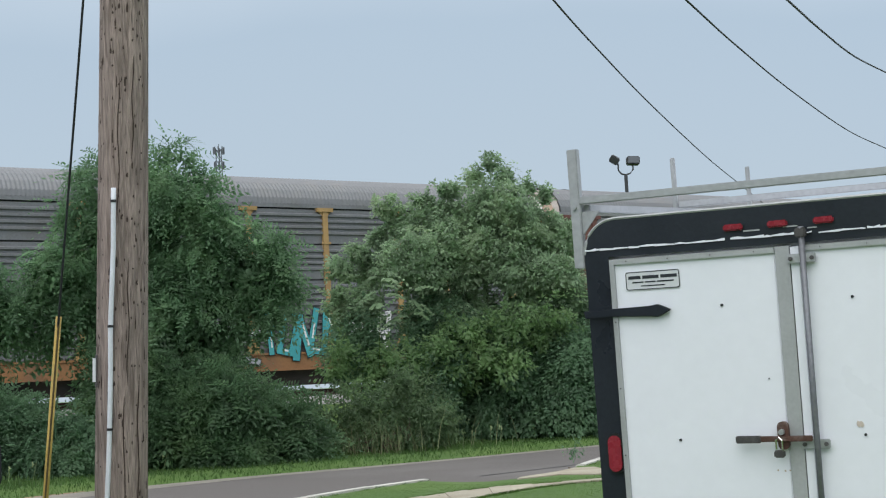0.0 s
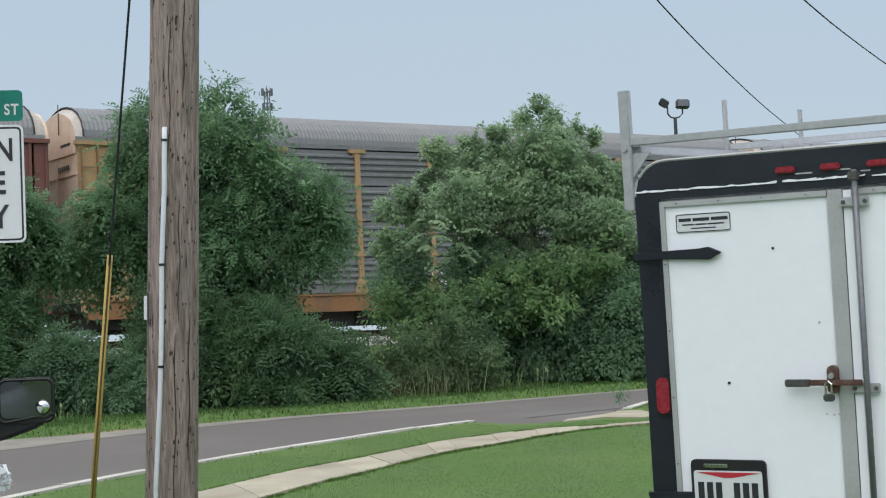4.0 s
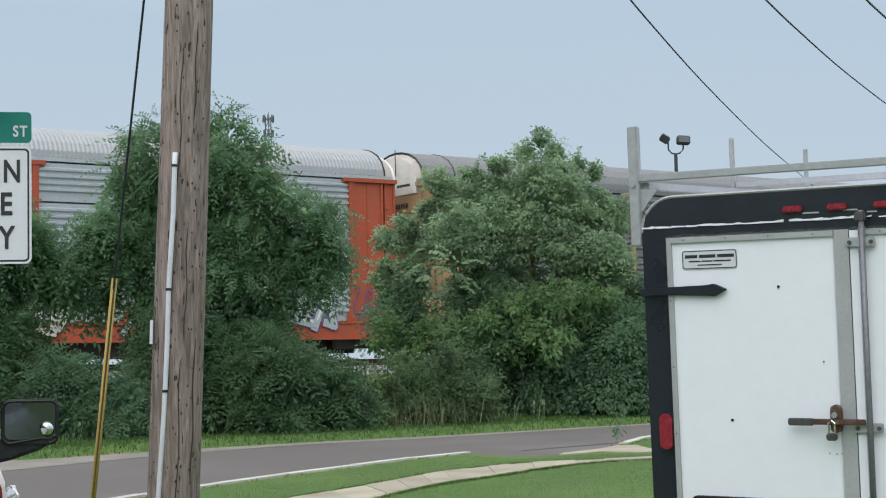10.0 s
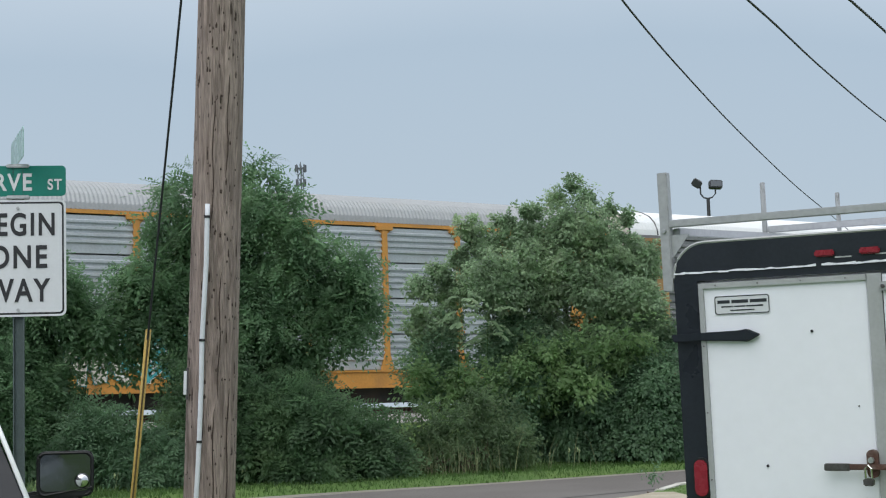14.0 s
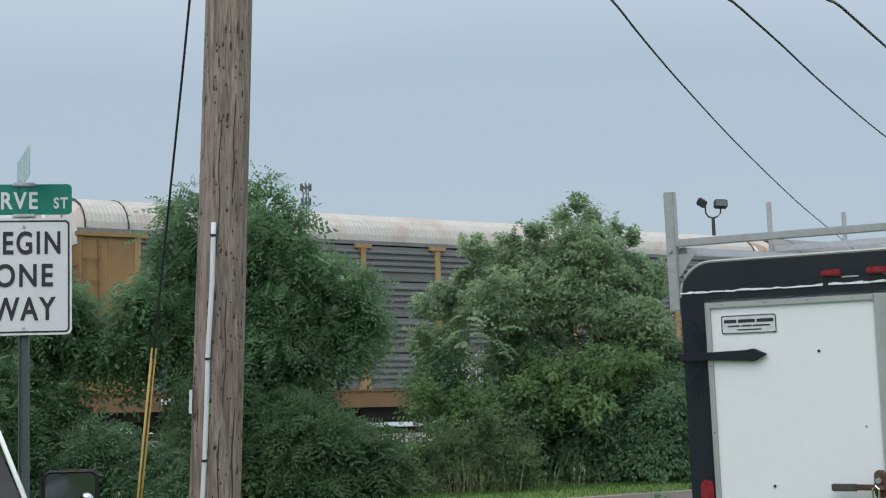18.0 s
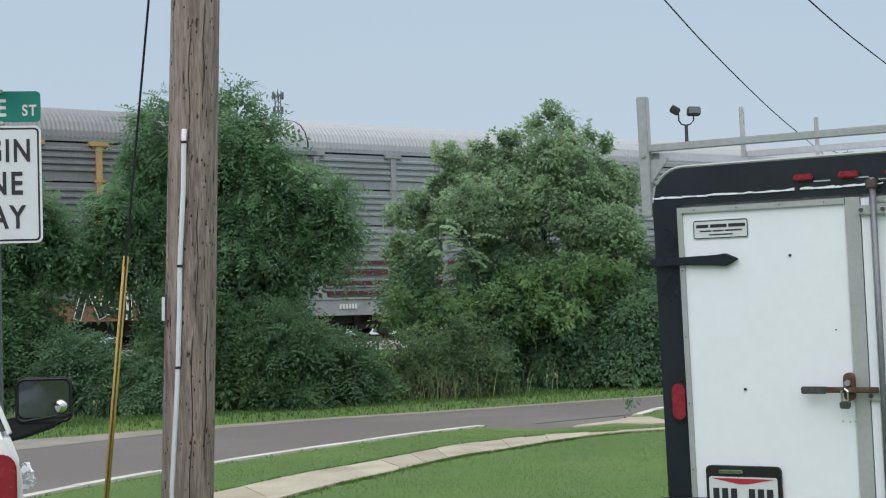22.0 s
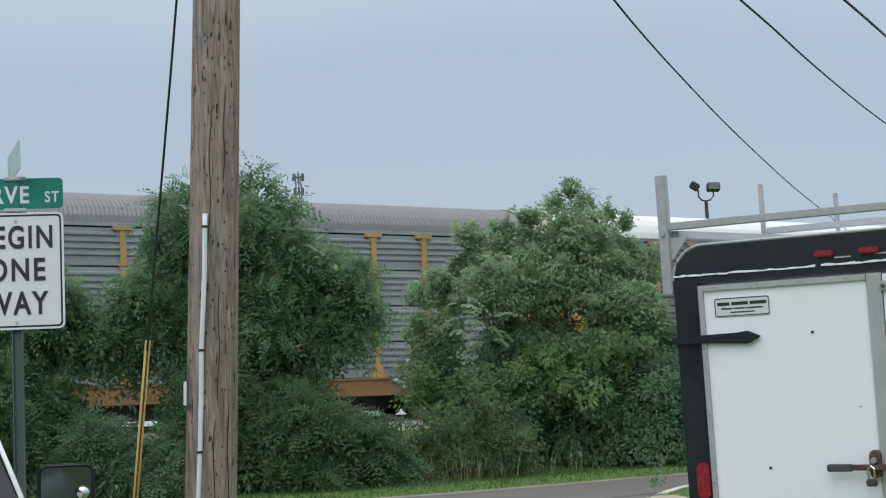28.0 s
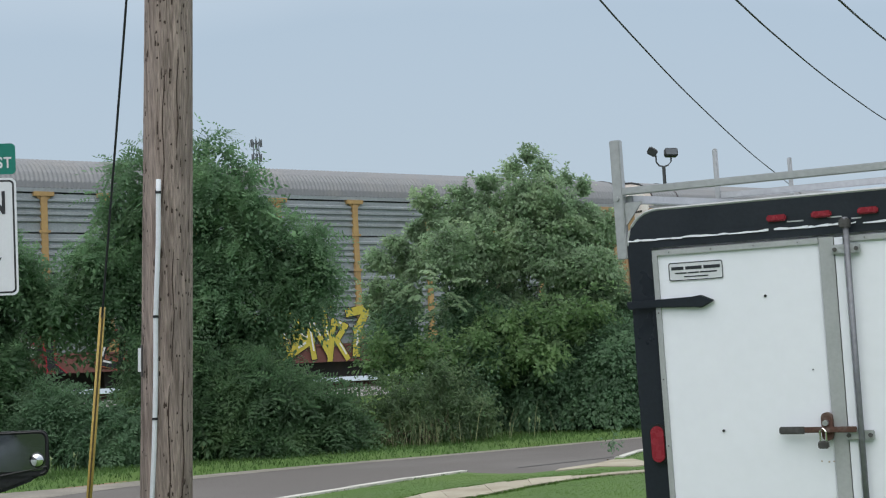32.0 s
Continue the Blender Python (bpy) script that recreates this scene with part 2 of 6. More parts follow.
# ---- mesh helpers ----
class Shape:
    """Collects vertices and faces of one mesh."""

    def __init__(self):
        self.v, self.f = [], []

    def add(self, verts, faces):
        k = len(self.v)
        self.v += [tuple(p) for p in verts]
        self.f += [tuple(k + i for i in face) for face in faces]
        return self

    def box(self, x0, x1, y0, y1, z0, z1, m=None):
        p = [Vector((x, y, z)) for x in (x0, x1) for y in (y0, y1) for z in (z0, z1)]
        if m is not None:
            p = [m @ q for q in p]
        return self.add(p, [(0, 1, 3, 2), (4, 6, 7, 5), (0, 4, 5, 1), (2, 3, 7, 6), (0, 2, 6, 4), (1, 5, 7, 3)])

    def prism(self, outline, lo, hi, axis="y"):
        """An outline of (a, b) points drawn out from lo to hi along an axis; a and b are the other two axes in order."""
        n = len(outline)

        def at(a, b, c):
            return {"x": (c, a, b), "y": (a, c, b), "z": (a, b, c)}[axis]
        pts = [at(a, b, lo) for a, b in outline] + [at(a, b, hi) for a, b in outline]
        faces = [tuple(range(n))[::-1], tuple(range(n, 2 * n))] + [(i, (i + 1) % n, n + (i + 1) % n, n + i) for i in range(n)]
        return self.add(pts, faces)

    def tube(self, points, radius, sides=8, caps=True):
        pts = [Vector(p) for p in points]
        rad = radius if isinstance(radius, (list, tuple)) else [radius] * len(pts)
        k, ring = len(self.v), []
        for i, p in enumerate(pts):
            way = (pts[min(i + 1, len(pts) - 1)] - pts[max(i - 1, 0)]).normalized()
            side = way.cross(Vector((0, 0, 1)) if abs(way.z) < 0.9 else Vector((1, 0, 0))).normalized()
            up = side.cross(way)
            for j in range(sides):
                a = 2 * math.pi * j / sides
                self.v.append(tuple(p + rad[i] * (math.cos(a) * side + math.sin(a) * up)))
        for i in range(len(pts) - 1):
            for j in range(sides):
                a, b = k + i * sides + j, k + i * sides + (j + 1) % sides
                self.f.append((a, b, b + sides, a + sides))
        if caps:
            self.f.append(tuple(k + j for j in range(sides))[::-1])
            self.f.append(tuple(k + (len(pts) - 1) * sides + j for j in range(sides)))
        return self

    def disc(self, centre, radius, depth, axis="y", sides=16):
        ax = {"x": Vector((1, 0, 0)), "y": Vector((0, 1, 0)), "z": Vector((0, 0, 1))}[axis]
        c = Vector(centre)
        return self.tube([c - ax * depth / 2, c + ax * depth / 2], radius, sides)

    def mesh(self, name, smooth=False):
        me = bpy.data.meshes.new(name)
        me.from_pydata(self.v, [], self.f)
        me.update()
        if smooth:
            me.polygons.foreach_set("use_smooth", [True] * len(me.polygons))
        return me


def rounded(w, h, r, x0=0.0, z0=0.0, steps=5):
    """Outline of a rounded rectangle from (x0, z0), w wide and h high."""
    pts = []
    for cx, cz, a0 in ((x0 + w - r, z0 + r, -90), (x0 + w - r, z0 + h - r, 0), (x0 + r, z0 + h - r, 90), (x0 + r, z0 + r, 180)):
        for i in range(steps + 1):
            a = radians(a0 + 90 * i / steps)
            pts.append((cx + r * math.cos(a), cz + r * math.sin(a)))
    return pts


def soften(me, width, segments=2):
    bm = bmesh.new()
    bm.from_mesh(me)
    bmesh.ops.bevel(bm, geom=bm.edges[:], offset=width, segments=segments, affect="EDGES", clamp_overlap=True)
    bm.to_mesh(me)
    bm.free()
    return me


def part(name, shape, mat, parent, label="", smooth=False, bevel=0.0, m=None):
    me = shape if isinstance(shape, bpy.types.Mesh) else shape.mesh(name, smooth)
    if bevel:
        soften(me, bevel)
    if not me.materials:
        me.materials.append(mat)
    ob = new(name, me)
    if me.materials[0] != mat:
        ob.material_slots[0].link = "OBJECT"
        ob.material_slots[0].material = mat
    ob.parent = parent
    if m is not None:
        ob.matrix_basis = m
    return tagged(ob, label) if label else ob


def thing(name, m, label, category, group="", kind=""):
    ob = new(name)
    ob.matrix_basis = m
    return tagged(ob, label, category, group, kind)


def sheet(name, pts, faces, mat, label, category="ground", kind="structure", parent=None):
    ob = part(name, Shape().add(pts, faces), mat, parent)
    return tagged(ob, label, category, "", kind) if parent is None else ob


def lettering(text, wide, high):
    """A mesh of flat letters in the x-z plane, centred, wide by high metres."""
    cu = bpy.data.curves.new("letters", "FONT")
    cu.body, cu.size, cu.align_x, cu.align_y, cu.space_character, cu.extrude, cu.offset = text, 0.2, "CENTER", "CENTER", 1.18, 0.0012, 0.0045
    ob = bpy.data.objects.new("letters", cu)
    scene.collection.objects.link(ob)
    me = bpy.data.meshes.new_from_object(ob.evaluated_get(bpy.context.evaluated_depsgraph_get()))
    bpy.data.objects.remove(ob)
    lo = [min(v.co[i] for v in me.vertices) for i in (0, 1)]
    hi = [max(v.co[i] for v in me.vertices) for i in (0, 1)]
    for v in me.vertices:
        x, y, z = v.co
        v.co = ((x - (lo[0] + hi[0]) / 2) * wide / (hi[0] - lo[0]), -z, (y - (lo[1] + hi[1]) / 2) * high / (hi[1] - lo[1]))
    return me


def quads(name, v, mat, parent, label=""):
    """One mesh of loose four-cornered leaves from an array of corners."""
    v = v.reshape(-1, 3)
    n = len(v) // 4
    me = bpy.data.meshes.new(name)
    me.vertices.add(len(v))
    me.vertices.foreach_set("co", v.ravel())
    me.loops.add(4 * n)
    me.loops.foreach_set("vertex_index", np.arange(4 * n))
    me.polygons.add(n)
    me.polygons.foreach_set("loop_start", np.arange(0, 4 * n, 4))
    me.polygons.foreach_set("loop_total", np.full(n, 4))
    me.update(calc_edges=True)
    return part(name, me, mat, parent, label)


def unit(a):
    return a / (np.linalg.norm(a, axis=-1, keepdims=True) + 1e-9)


def leaf_cloud(name, lobes, clumps, mat, parent, per=90, size=0.12, wide=0.5, reach=(0.26, 0.58), dome=0.5, core=0.25, shoots=0.2, frond=0, inset=0.04, gaps=0.44, swing=0.5, trim=None, seed=1, label=""):
    """A crown: leafy branch tips, each a drooping dome of leaves, over the skin of lobes (x, y, z, rx, ry, rz), with
    leafy shoots that break the outline and a thinner filling of leaves inside. frond: leaflets to each side of a feathered leaf."""
    rng = np.random.default_rng(seed)
    lob = np.array(lobes, float)
    lob[:, 3:6] = np.maximum(lob[:, 3:6] - inset, lob[:, 3:6] * 0.55)
    area = (lob[:, 3] * lob[:, 5]) ** 0.9
    tips, ways = [], []
    while len(tips) < clumps:
        k = rng.choice(len(lob), p=area / area.sum())
        d = rng.normal(size=3)
        d /= np.linalg.norm(d)
        if d[1] > 0.45:
            d[1] *= -1
        p = lob[k, :3] + d * lob[k, 3:6]
        swell = noise.noise(Vector(p) * 1.1 + Vector((seed, 0, 0)))
        p = lob[k, :3] + d * (lob[k, 3:6] * rng.uniform(0.74, 1.02) + swing * swell)
        if noise.noise(Vector(p) * 1.25 + Vector((0, 7.3 * seed, 0))) < -gaps and rng.random() < 0.8:
            continue
        deep = np.sqrt((((p - lob[:, :3]) / lob[:, 3:6]) ** 2).sum(1))
        deep[k] = 9
        if deep.min() > 0.74 or rng.random() < 0.12:
            tips.append(p)
            ways.append(d)
    tips, ways = np.array(tips), np.array(ways)
    small = np.clip(np.sqrt(lob[:, 3] * lob[:, 5]).mean(), 0.5, 1.0)
    rad = rng.uniform(*reach, clumps) * small
    up = np.array([0, -0.12, 1.0])
    axis = unit(ways * 0.75 + up * 0.75 + rng.normal(size=(clumps, 3)) * 0.22)
    a1 = unit(np.cross(axis, rng.normal(size=(clumps, 3))))
    a2 = np.cross(axis, a1)
    # leaves of the domes
    who = np.repeat(np.arange(clumps), np.maximum(12, (per * (rad / np.mean(reach)) ** 2).astype(int)))
    m = len(who)
    lay = rng.random(m)
    r, a = np.sqrt(rng.random(m)) * (1 + 0.12 * rng.normal(size=m)), rng.random(m) * 2 * np.pi
    lob5 = 1 + 0.28 * np.sin(3 * a + who * 1.7) + 0.16 * np.sin(7 * a + who * 2.9)
    out = np.cos(a)[:, None] * a1[who] + np.sin(a)[:, None] * a2[who]
    R = rad[who][:, None]
    pos = tips[who] + out * R * (r * lob5)[:, None] + axis[who] * R * (dome * (1 - r * r) - 0.5 * (lay < 0.3) * rng.random(m))[:, None] + rng.normal(size=(m, 3)) * 0.025
    stem = unit(out * 0.9 + ways[who] * 0.45 + rng.normal(size=(m, 3)) * 0.35 - np.array([0, 0, 0.35]) * r[:, None])
    face = unit(axis[who] + out * 0.35 * r[:, None] + rng.normal(size=(m, 3)) * 0.24)
    # shoots that stand out of the skin
    n_s = int(clumps * shoots)
    pick = rng.choice(clumps, n_s, replace=False)
    lean = unit(ways[pick] + np.array([0, 0, 0.55]) + rng.normal(size=(n_s, 3)) * 0.35)
    long = rng.uniform(0.3, 0.9, n_s) * small
    whs = np.repeat(np.arange(n_s), 16)
    w = np.tile(np.arange(16) / 15.0, n_s)
    base = tips[pick][whs] + lean[whs] * (long[whs] * w)[:, None] + np.array([0, 0, -0.1]) * (w * w * long[whs])[:, None]
    side = unit(np.cross(lean[whs], rng.normal(size=(len(w), 3))))
    pos = np.concatenate([pos, base])
    stem = np.concatenate([stem, unit(side + lean[whs] * 0.5)])
    face = np.concatenate([face, unit(np.cross(side, lean[whs]) + up * 0.6 + rng.normal(size=(len(w), 3)) * 0.3)])
    # leaves inside
    n_c = int(m * core)
    vol = (lob[:, 3] * lob[:, 4] * lob[:, 5]) ** (2 / 3)
    k = rng.choice(len(lob), n_c, p=vol / vol.sum())
    d = unit(rng.normal(size=(n_c, 3)))
    pos = np.concatenate([pos, lob[k, :3] + d * lob[k, 3:6] * (0.45 + 0.45 * rng.random(n_c))[:, None]])
    stem = np.concatenate([stem, unit(rng.normal(size=(n_c, 3)) - np.array([0, 0, 0.5]))])
    face = np.concatenate([face, unit(d * 1.2 + rng.normal(size=(n_c, 3)) * 0.45 + up * 0.5)])
    pos[:, 2] = np.maximum(pos[:, 2], 0.08 + 0.2 * rng.random(len(pos)))
    inner = np.arange(len(pos)) >= len(pos) - n_c
    if trim:
        # leaves that stray too far out of the lobes fall away, in a ragged line
        full = np.array(lobes, float)
        over = np.min([(np.sqrt((((pos - q[:3]) / q[3:6]) ** 2).sum(1)) - 1) * min(q[3], q[5]) for q in full], axis=0)
        rag = np.array([noise.noise(Vector(p) * 2.6) for p in pos]) + 0.5 * np.array([noise.noise(Vector(p) * 6.5) for p in pos])
        keep = over < trim[0] + trim[1] * rag
        pos, stem, face, inner = pos[keep], stem[keep], face[keep], inner[keep]
    n = len(pos)
    wd = unit(np.cross(stem, face))
    ln = (size * rng.uniform(0.6, 1.3, n))[:, None]
    ln[inner] *= 1.5
    if not frond:
        half = ln * wide * 0.5
        v = np.stack([pos, pos + stem * ln * 0.42 + wd * half - face * ln * 0.05, pos + stem * ln - face * ln * 0.12, pos + stem * ln * 0.42 - wd * half - face * ln * 0.05], 1)
    else:
        v = []
        for j in range(-frond, frond + 1):
            q = 1 - abs(j) / (frond + 0.6)
            root = pos + stem * ln * (0.95 * frond) * q - np.array([0, 0, 0.3 * frond]) * ln * q * q
            to = unit(stem - np.array([0, 0, 0.4])) if j == 0 else unit(stem * 0.6 + wd * (1 if j > 0 else -1) - face * 0.12 + rng.normal(size=(n, 3)) * 0.08)
            cr = unit(np.cross(to, face))
            v.append(np.stack([root, root + to * ln * 0.45 + cr * ln * wide * 0.5, root + to * ln, root + to * ln * 0.45 - cr * ln * wide * 0.5], 1))
        v = np.concatenate(v)
    return quads(name, v, mat, parent, label)


def blades(name, places, heights, mat, parent, seed=3, width=0.012, lean=0.35):
    """Grass: one bent blade a place, two quads tall."""
    rng = np.random.default_rng(seed)
    p, n = np.array(places, float), len(places)
    h = np.array(heights, float)[:, None]
    a = rng.random(n) * 2 * np.pi
    side = np.stack([np.cos(a), np.sin(a), 0 * a], 1)
    bend = rng.normal(size=(n, 3)) * lean
    bend[:, 2] = 0
    up = np.array([0, 0, 1.0])
    w = width * (0.7 + 0.6 * rng.random(n))[:, None] * np.sqrt(np.maximum(h, 0.03) / 0.1)
    v = np.stack([p - side * w, p + side * w, p + up * h * 0.6 + bend * h * 0.4 + side * w * 0.7, p + up * h * 0.6 + bend * h * 0.4 - side * w * 0.7, p + up * h + bend * h], 1)
    idx = np.arange(n) * 5
    loops = np.stack([idx, idx + 1, idx + 2, idx + 3, idx + 3, idx + 2, idx + 4], 1).ravel()
    me = bpy.data.meshes.new(name)
    me.vertices.add(5 * n)
    me.vertices.foreach_set("co", v.ravel())
    me.loops.add(7 * n)
    me.loops.foreach_set("vertex_index", loops)
    me.polygons.add(2 * n)
    starts = np.stack([np.arange(n) * 7, np.arange(n) * 7 + 4], 1).ravel()
    me.polygons.foreach_set("loop_start", starts)
    me.polygons.foreach_set("loop_total", np.tile([4, 3], n))
    me.update(calc_edges=True)
    return part(name, me, mat, parent)


# ---- ground, road, walk ----
TRACK, TURN, RAIL = Vector((-1.65, 47.36, 0.0)), 33.19, 1.45
ALONG, AWAY = Vector((0.8368, 0.5475, 0)), Vector((-0.5475, 0.8368, 0))
FAR_EDGE = [(-60, -8.0), (-30, 11.5), (-16, 20.4), (-6.97, 25.95), (-5.86, 26.5), (-5.3, 26.9), (-4.79, 27.5), (-3.8, 28.3), (-2.7, 29.1), (-1.66, 29.7), (-0.57, 30.2), (0.55, 30.85), (1.74, 31.6), (3.0, 32.5), (4.38, 33.5), (5.44, 34.2), (9, 36.3), (30, 48), (70, 70)]
NEAR_EDGE = [(-14, -4.0), (-9.4, 2.6), (-6.6, 7.4), (-5.3, 10.8), (-4.45, 13.5), (-3.98, 15.0), (-3.57, 16.1), (-3.16, 17.05), (-2.52, 18.36), (-1.83, 19.6), (-1.16, 20.7), (-0.42, 21.7), (0.0, 22.45), (0.42, 23.05), (0.86, 23.5)]
NEAR_EDGE_2 = [(3.45, 25.0), (3.86, 26.2), (4.27, 26.95), (5.5, 28.3), (8.5, 30.4), (30, 42.3), (70, 64)]
MOUTH = [(0.95, 23.85), (1.06, 23.1), (1.43, 22.62), (1.83, 22.42), (2.28, 22.75), (2.9, 23.5), (3.24, 24.2), (3.5, 25.7)]


def curve_y(pts, x):
    return float(np.interp(x, [p[0] for p in pts], [p[1] for p in pts]))


def smooth(a, b, x):
    x = min(1.0, max(0.0, (x - a) / (b - a)))
    return x * x * (3 - 2 * x)


def ground_z(x, y):
    """Height of the ground: level by the road, a low bank under the rails."""
    past = (y - curve_y(FAR_EDGE, x)) * 0.88
    q = (x - TRACK.x) * AWAY.x + (y - TRACK.y) * AWAY.y
    z = -0.14 + 0.13 * smooth(0.0, 1.2, past) if abs(x) < 70 else -0.01
    bank = smooth(-6.0, -1.6, q) * (1 - smooth(5.0, 9.0, q))
    return z + bank * 1.02


def axis_steps(lo, hi, fine_lo, fine_hi, step):
    mid = list(np.arange(fine_lo, fine_hi + 1e-6, step))
    out, d, p = [], step, fine_lo
    while p > lo:
        d *= 1.5
        p = max(lo, p - d)
        out.insert(0, p)
    d, p, tail = step, fine_hi, []
    while p < hi:
        d *= 1.5
        p = min(hi, p + d)
        tail.append(p)
    return out + mid + tail


gx, gy = axis_steps(-3000, 3000, -26, 40, 0.75), axis_steps(-3000, 3000, 0, 80, 0.75)
gv = [(x, y, ground_z(x, y)) for y in gy for x in gx]
gf = [(j * len(gx) + i, j * len(gx) + i + 1, (j + 1) * len(gx) + i + 1, (j + 1) * len(gx) + i) for j in range(len(gy) - 1) for i in range(len(gx) - 1)]
sheet("ground", gv, gf, M_GRASS, "uneven green grass verge and low railway bank")

SHOULDER = [(x, curve_y(FAR_EDGE, x), w) for x, w in ((-16, 5.0), (-9.5, 4.2), (-6.97, 3.2), (-5.86, 2.4), (-4.79, 1.6), (-3.8, 1.1), (-2.7, 0.8), (-1.66, 0.6), (0.55, 0.5), (3.0, 0.45), (5.44, 0.45), (9, 0.4))]
# the road: one strip between its far edge and the near kerb
rv, rf = [], []
near_all = NEAR_EDGE + MOUTH[1:-1] + NEAR_EDGE_2
for nx, ny in near_all:
    fx = nx - 4.0 if ny < 22 else nx - 1.5
    rv += [(nx + 0.06, ny - 0.05, -0.118), (fx, curve_y(FAR_EDGE, fx), -0.118)]
for i in range(len(near_all) - 1):
    rf.append((2 * i, 2 * i + 2, 2 * i + 3, 2 * i + 1))
rv += [(-60, -8, -0.118), (-45, -40, -0.118), (-14, -30, -0.118)]
rf += [(0, 1, len(rv) - 3, len(rv) - 2, len(rv) - 1)]
sheet("road", rv, rf, M_ROAD, "worn grey asphalt road with pale dusty edges", "road")
edge = Shape()
for (x0, y0, w0), (x1, y1, w1) in zip(SHOULDER, SHOULDER[1:]):
    edge.add([(x0, y0 - w0, -0.113), (x1, y1 - w1, -0.113), (x1, y1 + 0.06, -0.110), (x0, y0 + 0.06, -0.110)], [(0, 1, 2, 3)])
sheet("road_shoulder", edge.v, edge.f, material("dusty_asphalt", (0.225, 0.205, 0.178), 0.95, var=0.32, scale=1.6, fine=30, bump=0.4), "pale dusty strip along the road's edge", "road")
seam = Shape()
for (x0, y0), (x1, y1) in (((1.9, 25.6), (3.4, 26.9)), ((3.4, 26.9), (4.9, 28.6)), ((1.2, 23.6), (2.7, 24.15))):
    seam.add([(x0, y0, -0.112), (x1, y1, -0.112), (x1 - 0.03, y1 + 0.07, -0.112), (x0 - 0.03, y0 + 0.07, -0.112)], [(0, 1, 2, 3)])
sheet("road_seam", seam.v, seam.f, M_TAR, "dark tar seams across grey asphalt", "road")

# the lawn: a slab one kerb higher than the road
lawn_edge = NEAR_EDGE + MOUTH[1:-1] + NEAR_EDGE_2[:5] + [(30, 42.1), (60, 20), (40, -30), (-10, -30)]
lawn = Shape().prism(lawn_edge, -0.15, 0.0, "z")
sheet("lawn", lawn.v, lawn.f, M_GRASS, "mown green lawn beside the road", "lawn")


def along_line(pts, step):
    out, carry = [], 0.0
    for (x0, y0), (x1, y1) in zip(pts, pts[1:]):
        ln = math.hypot(x1 - x0, y1 - y0)
        k = carry
        while k < ln:
            out.append((x0 + (x1 - x0) * k / ln, y0 + (y1 - y0) * k / ln))
            k += step
        carry = k - ln
    return out


# kerb stones along the lawn's edge, sunk into it
kerb = thing("curb", pose(0, 0, 0), "weathered pale concrete kerb along the lawn", "curb", kind="structure")
for line in (NEAR_EDGE[2:], NEAR_EDGE_2[:5]):
    pts = along_line(line, 1.5) + [line[-1]]
    for (x0, y0), (x1, y1) in zip(pts, pts[1:]):
        ln = math.hypot(x1 - x0, y1 - y0)
        if ln < 0.2:
            continue
        s = Shape().prism([(-0.05, -0.15), (0.13, -0.15), (0.13, 0.026), (0.0, 0.03), (-0.035, 0.012)], 0.012, ln - 0.012, "x")
        part("kerb_stone", s, M_CURB, kerb, m=pose(x0, y0, random.uniform(-0.008, 0.006), 0, 0, math.degrees(math.atan2(y1 - y0, x1 - x0))) @ Matrix.Diagonal((1, -1, 1, 1)))

apron = Shape().prism([(2.2, 22.45), (2.9, 22.95), (3.35, 22.55), (3.75, 22.7), (3.62, 24.3), (3.3, 24.35), (2.92, 23.6), (2.3, 22.85)], -0.1, 0.016, "z")
sheet("driveway_apron", apron.v, apron.f, M_CONC, "cracked pale concrete driveway apron", "driveway")

WALK_FAR = [(-6.4, 5.0), (-4.3, 9.0), (-3.0, 12.2), (-2.2, 14.2), (-1.72, 15.34), (-1.25, 16.5), (-0.97, 17.02), (-0.5, 17.9), (-0.03, 18.8), (0.34, 19.55), (0.71, 20.0), (1.11, 20.45), (1.52, 20.85), (1.92, 21.08), (2.33, 21.22), (2.9, 21.35), (5.0, 22.2), (9, 24.2)]
WALK_NEAR = [(-5.6, 4.3), (-3.5, 8.2), (-2.15, 11.3), (-1.6, 13.2), (-1.34, 13.92), (-0.87, 15.21), (-0.61, 15.75), (-0.2, 16.7), (0.1, 17.4), (0.45, 18.05), (0.75, 18.45), (1.15, 19.0), (1.5, 19.6), (1.85, 20.05), (2.27, 20.6), (2.8, 21.0), (5.2, 21.7), (9.4, 23.6)]
walkway = thing("sidewalk", pose(0, 0, 0), "pale sandy concrete sidewalk in cracked slabs", "sidewalk", kind="structure")


def at_share(pts, k):
    i = min(int(k), len(pts) - 2)
    w = k - i
    return pts[i][0] * (1 - w) + pts[i + 1][0] * w, pts[i][1] * (1 - w) + pts[i + 1][1] * w


n_slab = 22
for i in range(n_slab):
    k0, k1 = (len(WALK_FAR) - 1) * (i + 0.005) / n_slab, (len(WALK_FAR) - 1) * (i + 0.995) / n_slab
    mid = (k0 + k1) / 2
    ring = [at_share(WALK_NEAR, k0), at_share(WALK_NEAR, mid), at_share(WALK_NEAR, k1), at_share(WALK_FAR, k1), at_share(WALK_FAR, mid), at_share(WALK_FAR, k0)]
    part("slab", Shape().prism(ring, -0.08, 0.02 + random.uniform(-0.006, 0.008), "z"), M_CONC, walkway)

soil_ring = [(-5.9, 26.5), (-5.4, 26.85), (-4.9, 27.4), (-4.6, 27.65), (-4.65, 27.85), (-5.0, 27.62), (-5.5, 27.1), (-5.95, 26.75)]
bare = Shape().add([(x, y, ground_z(x, y) + 0.012) for x, y in soil_ring], [tuple(range(8))])
sheet("bare_soil", bare.v, bare.f, M_DIRT, "patch of bare reddish soil by the road", "soil")

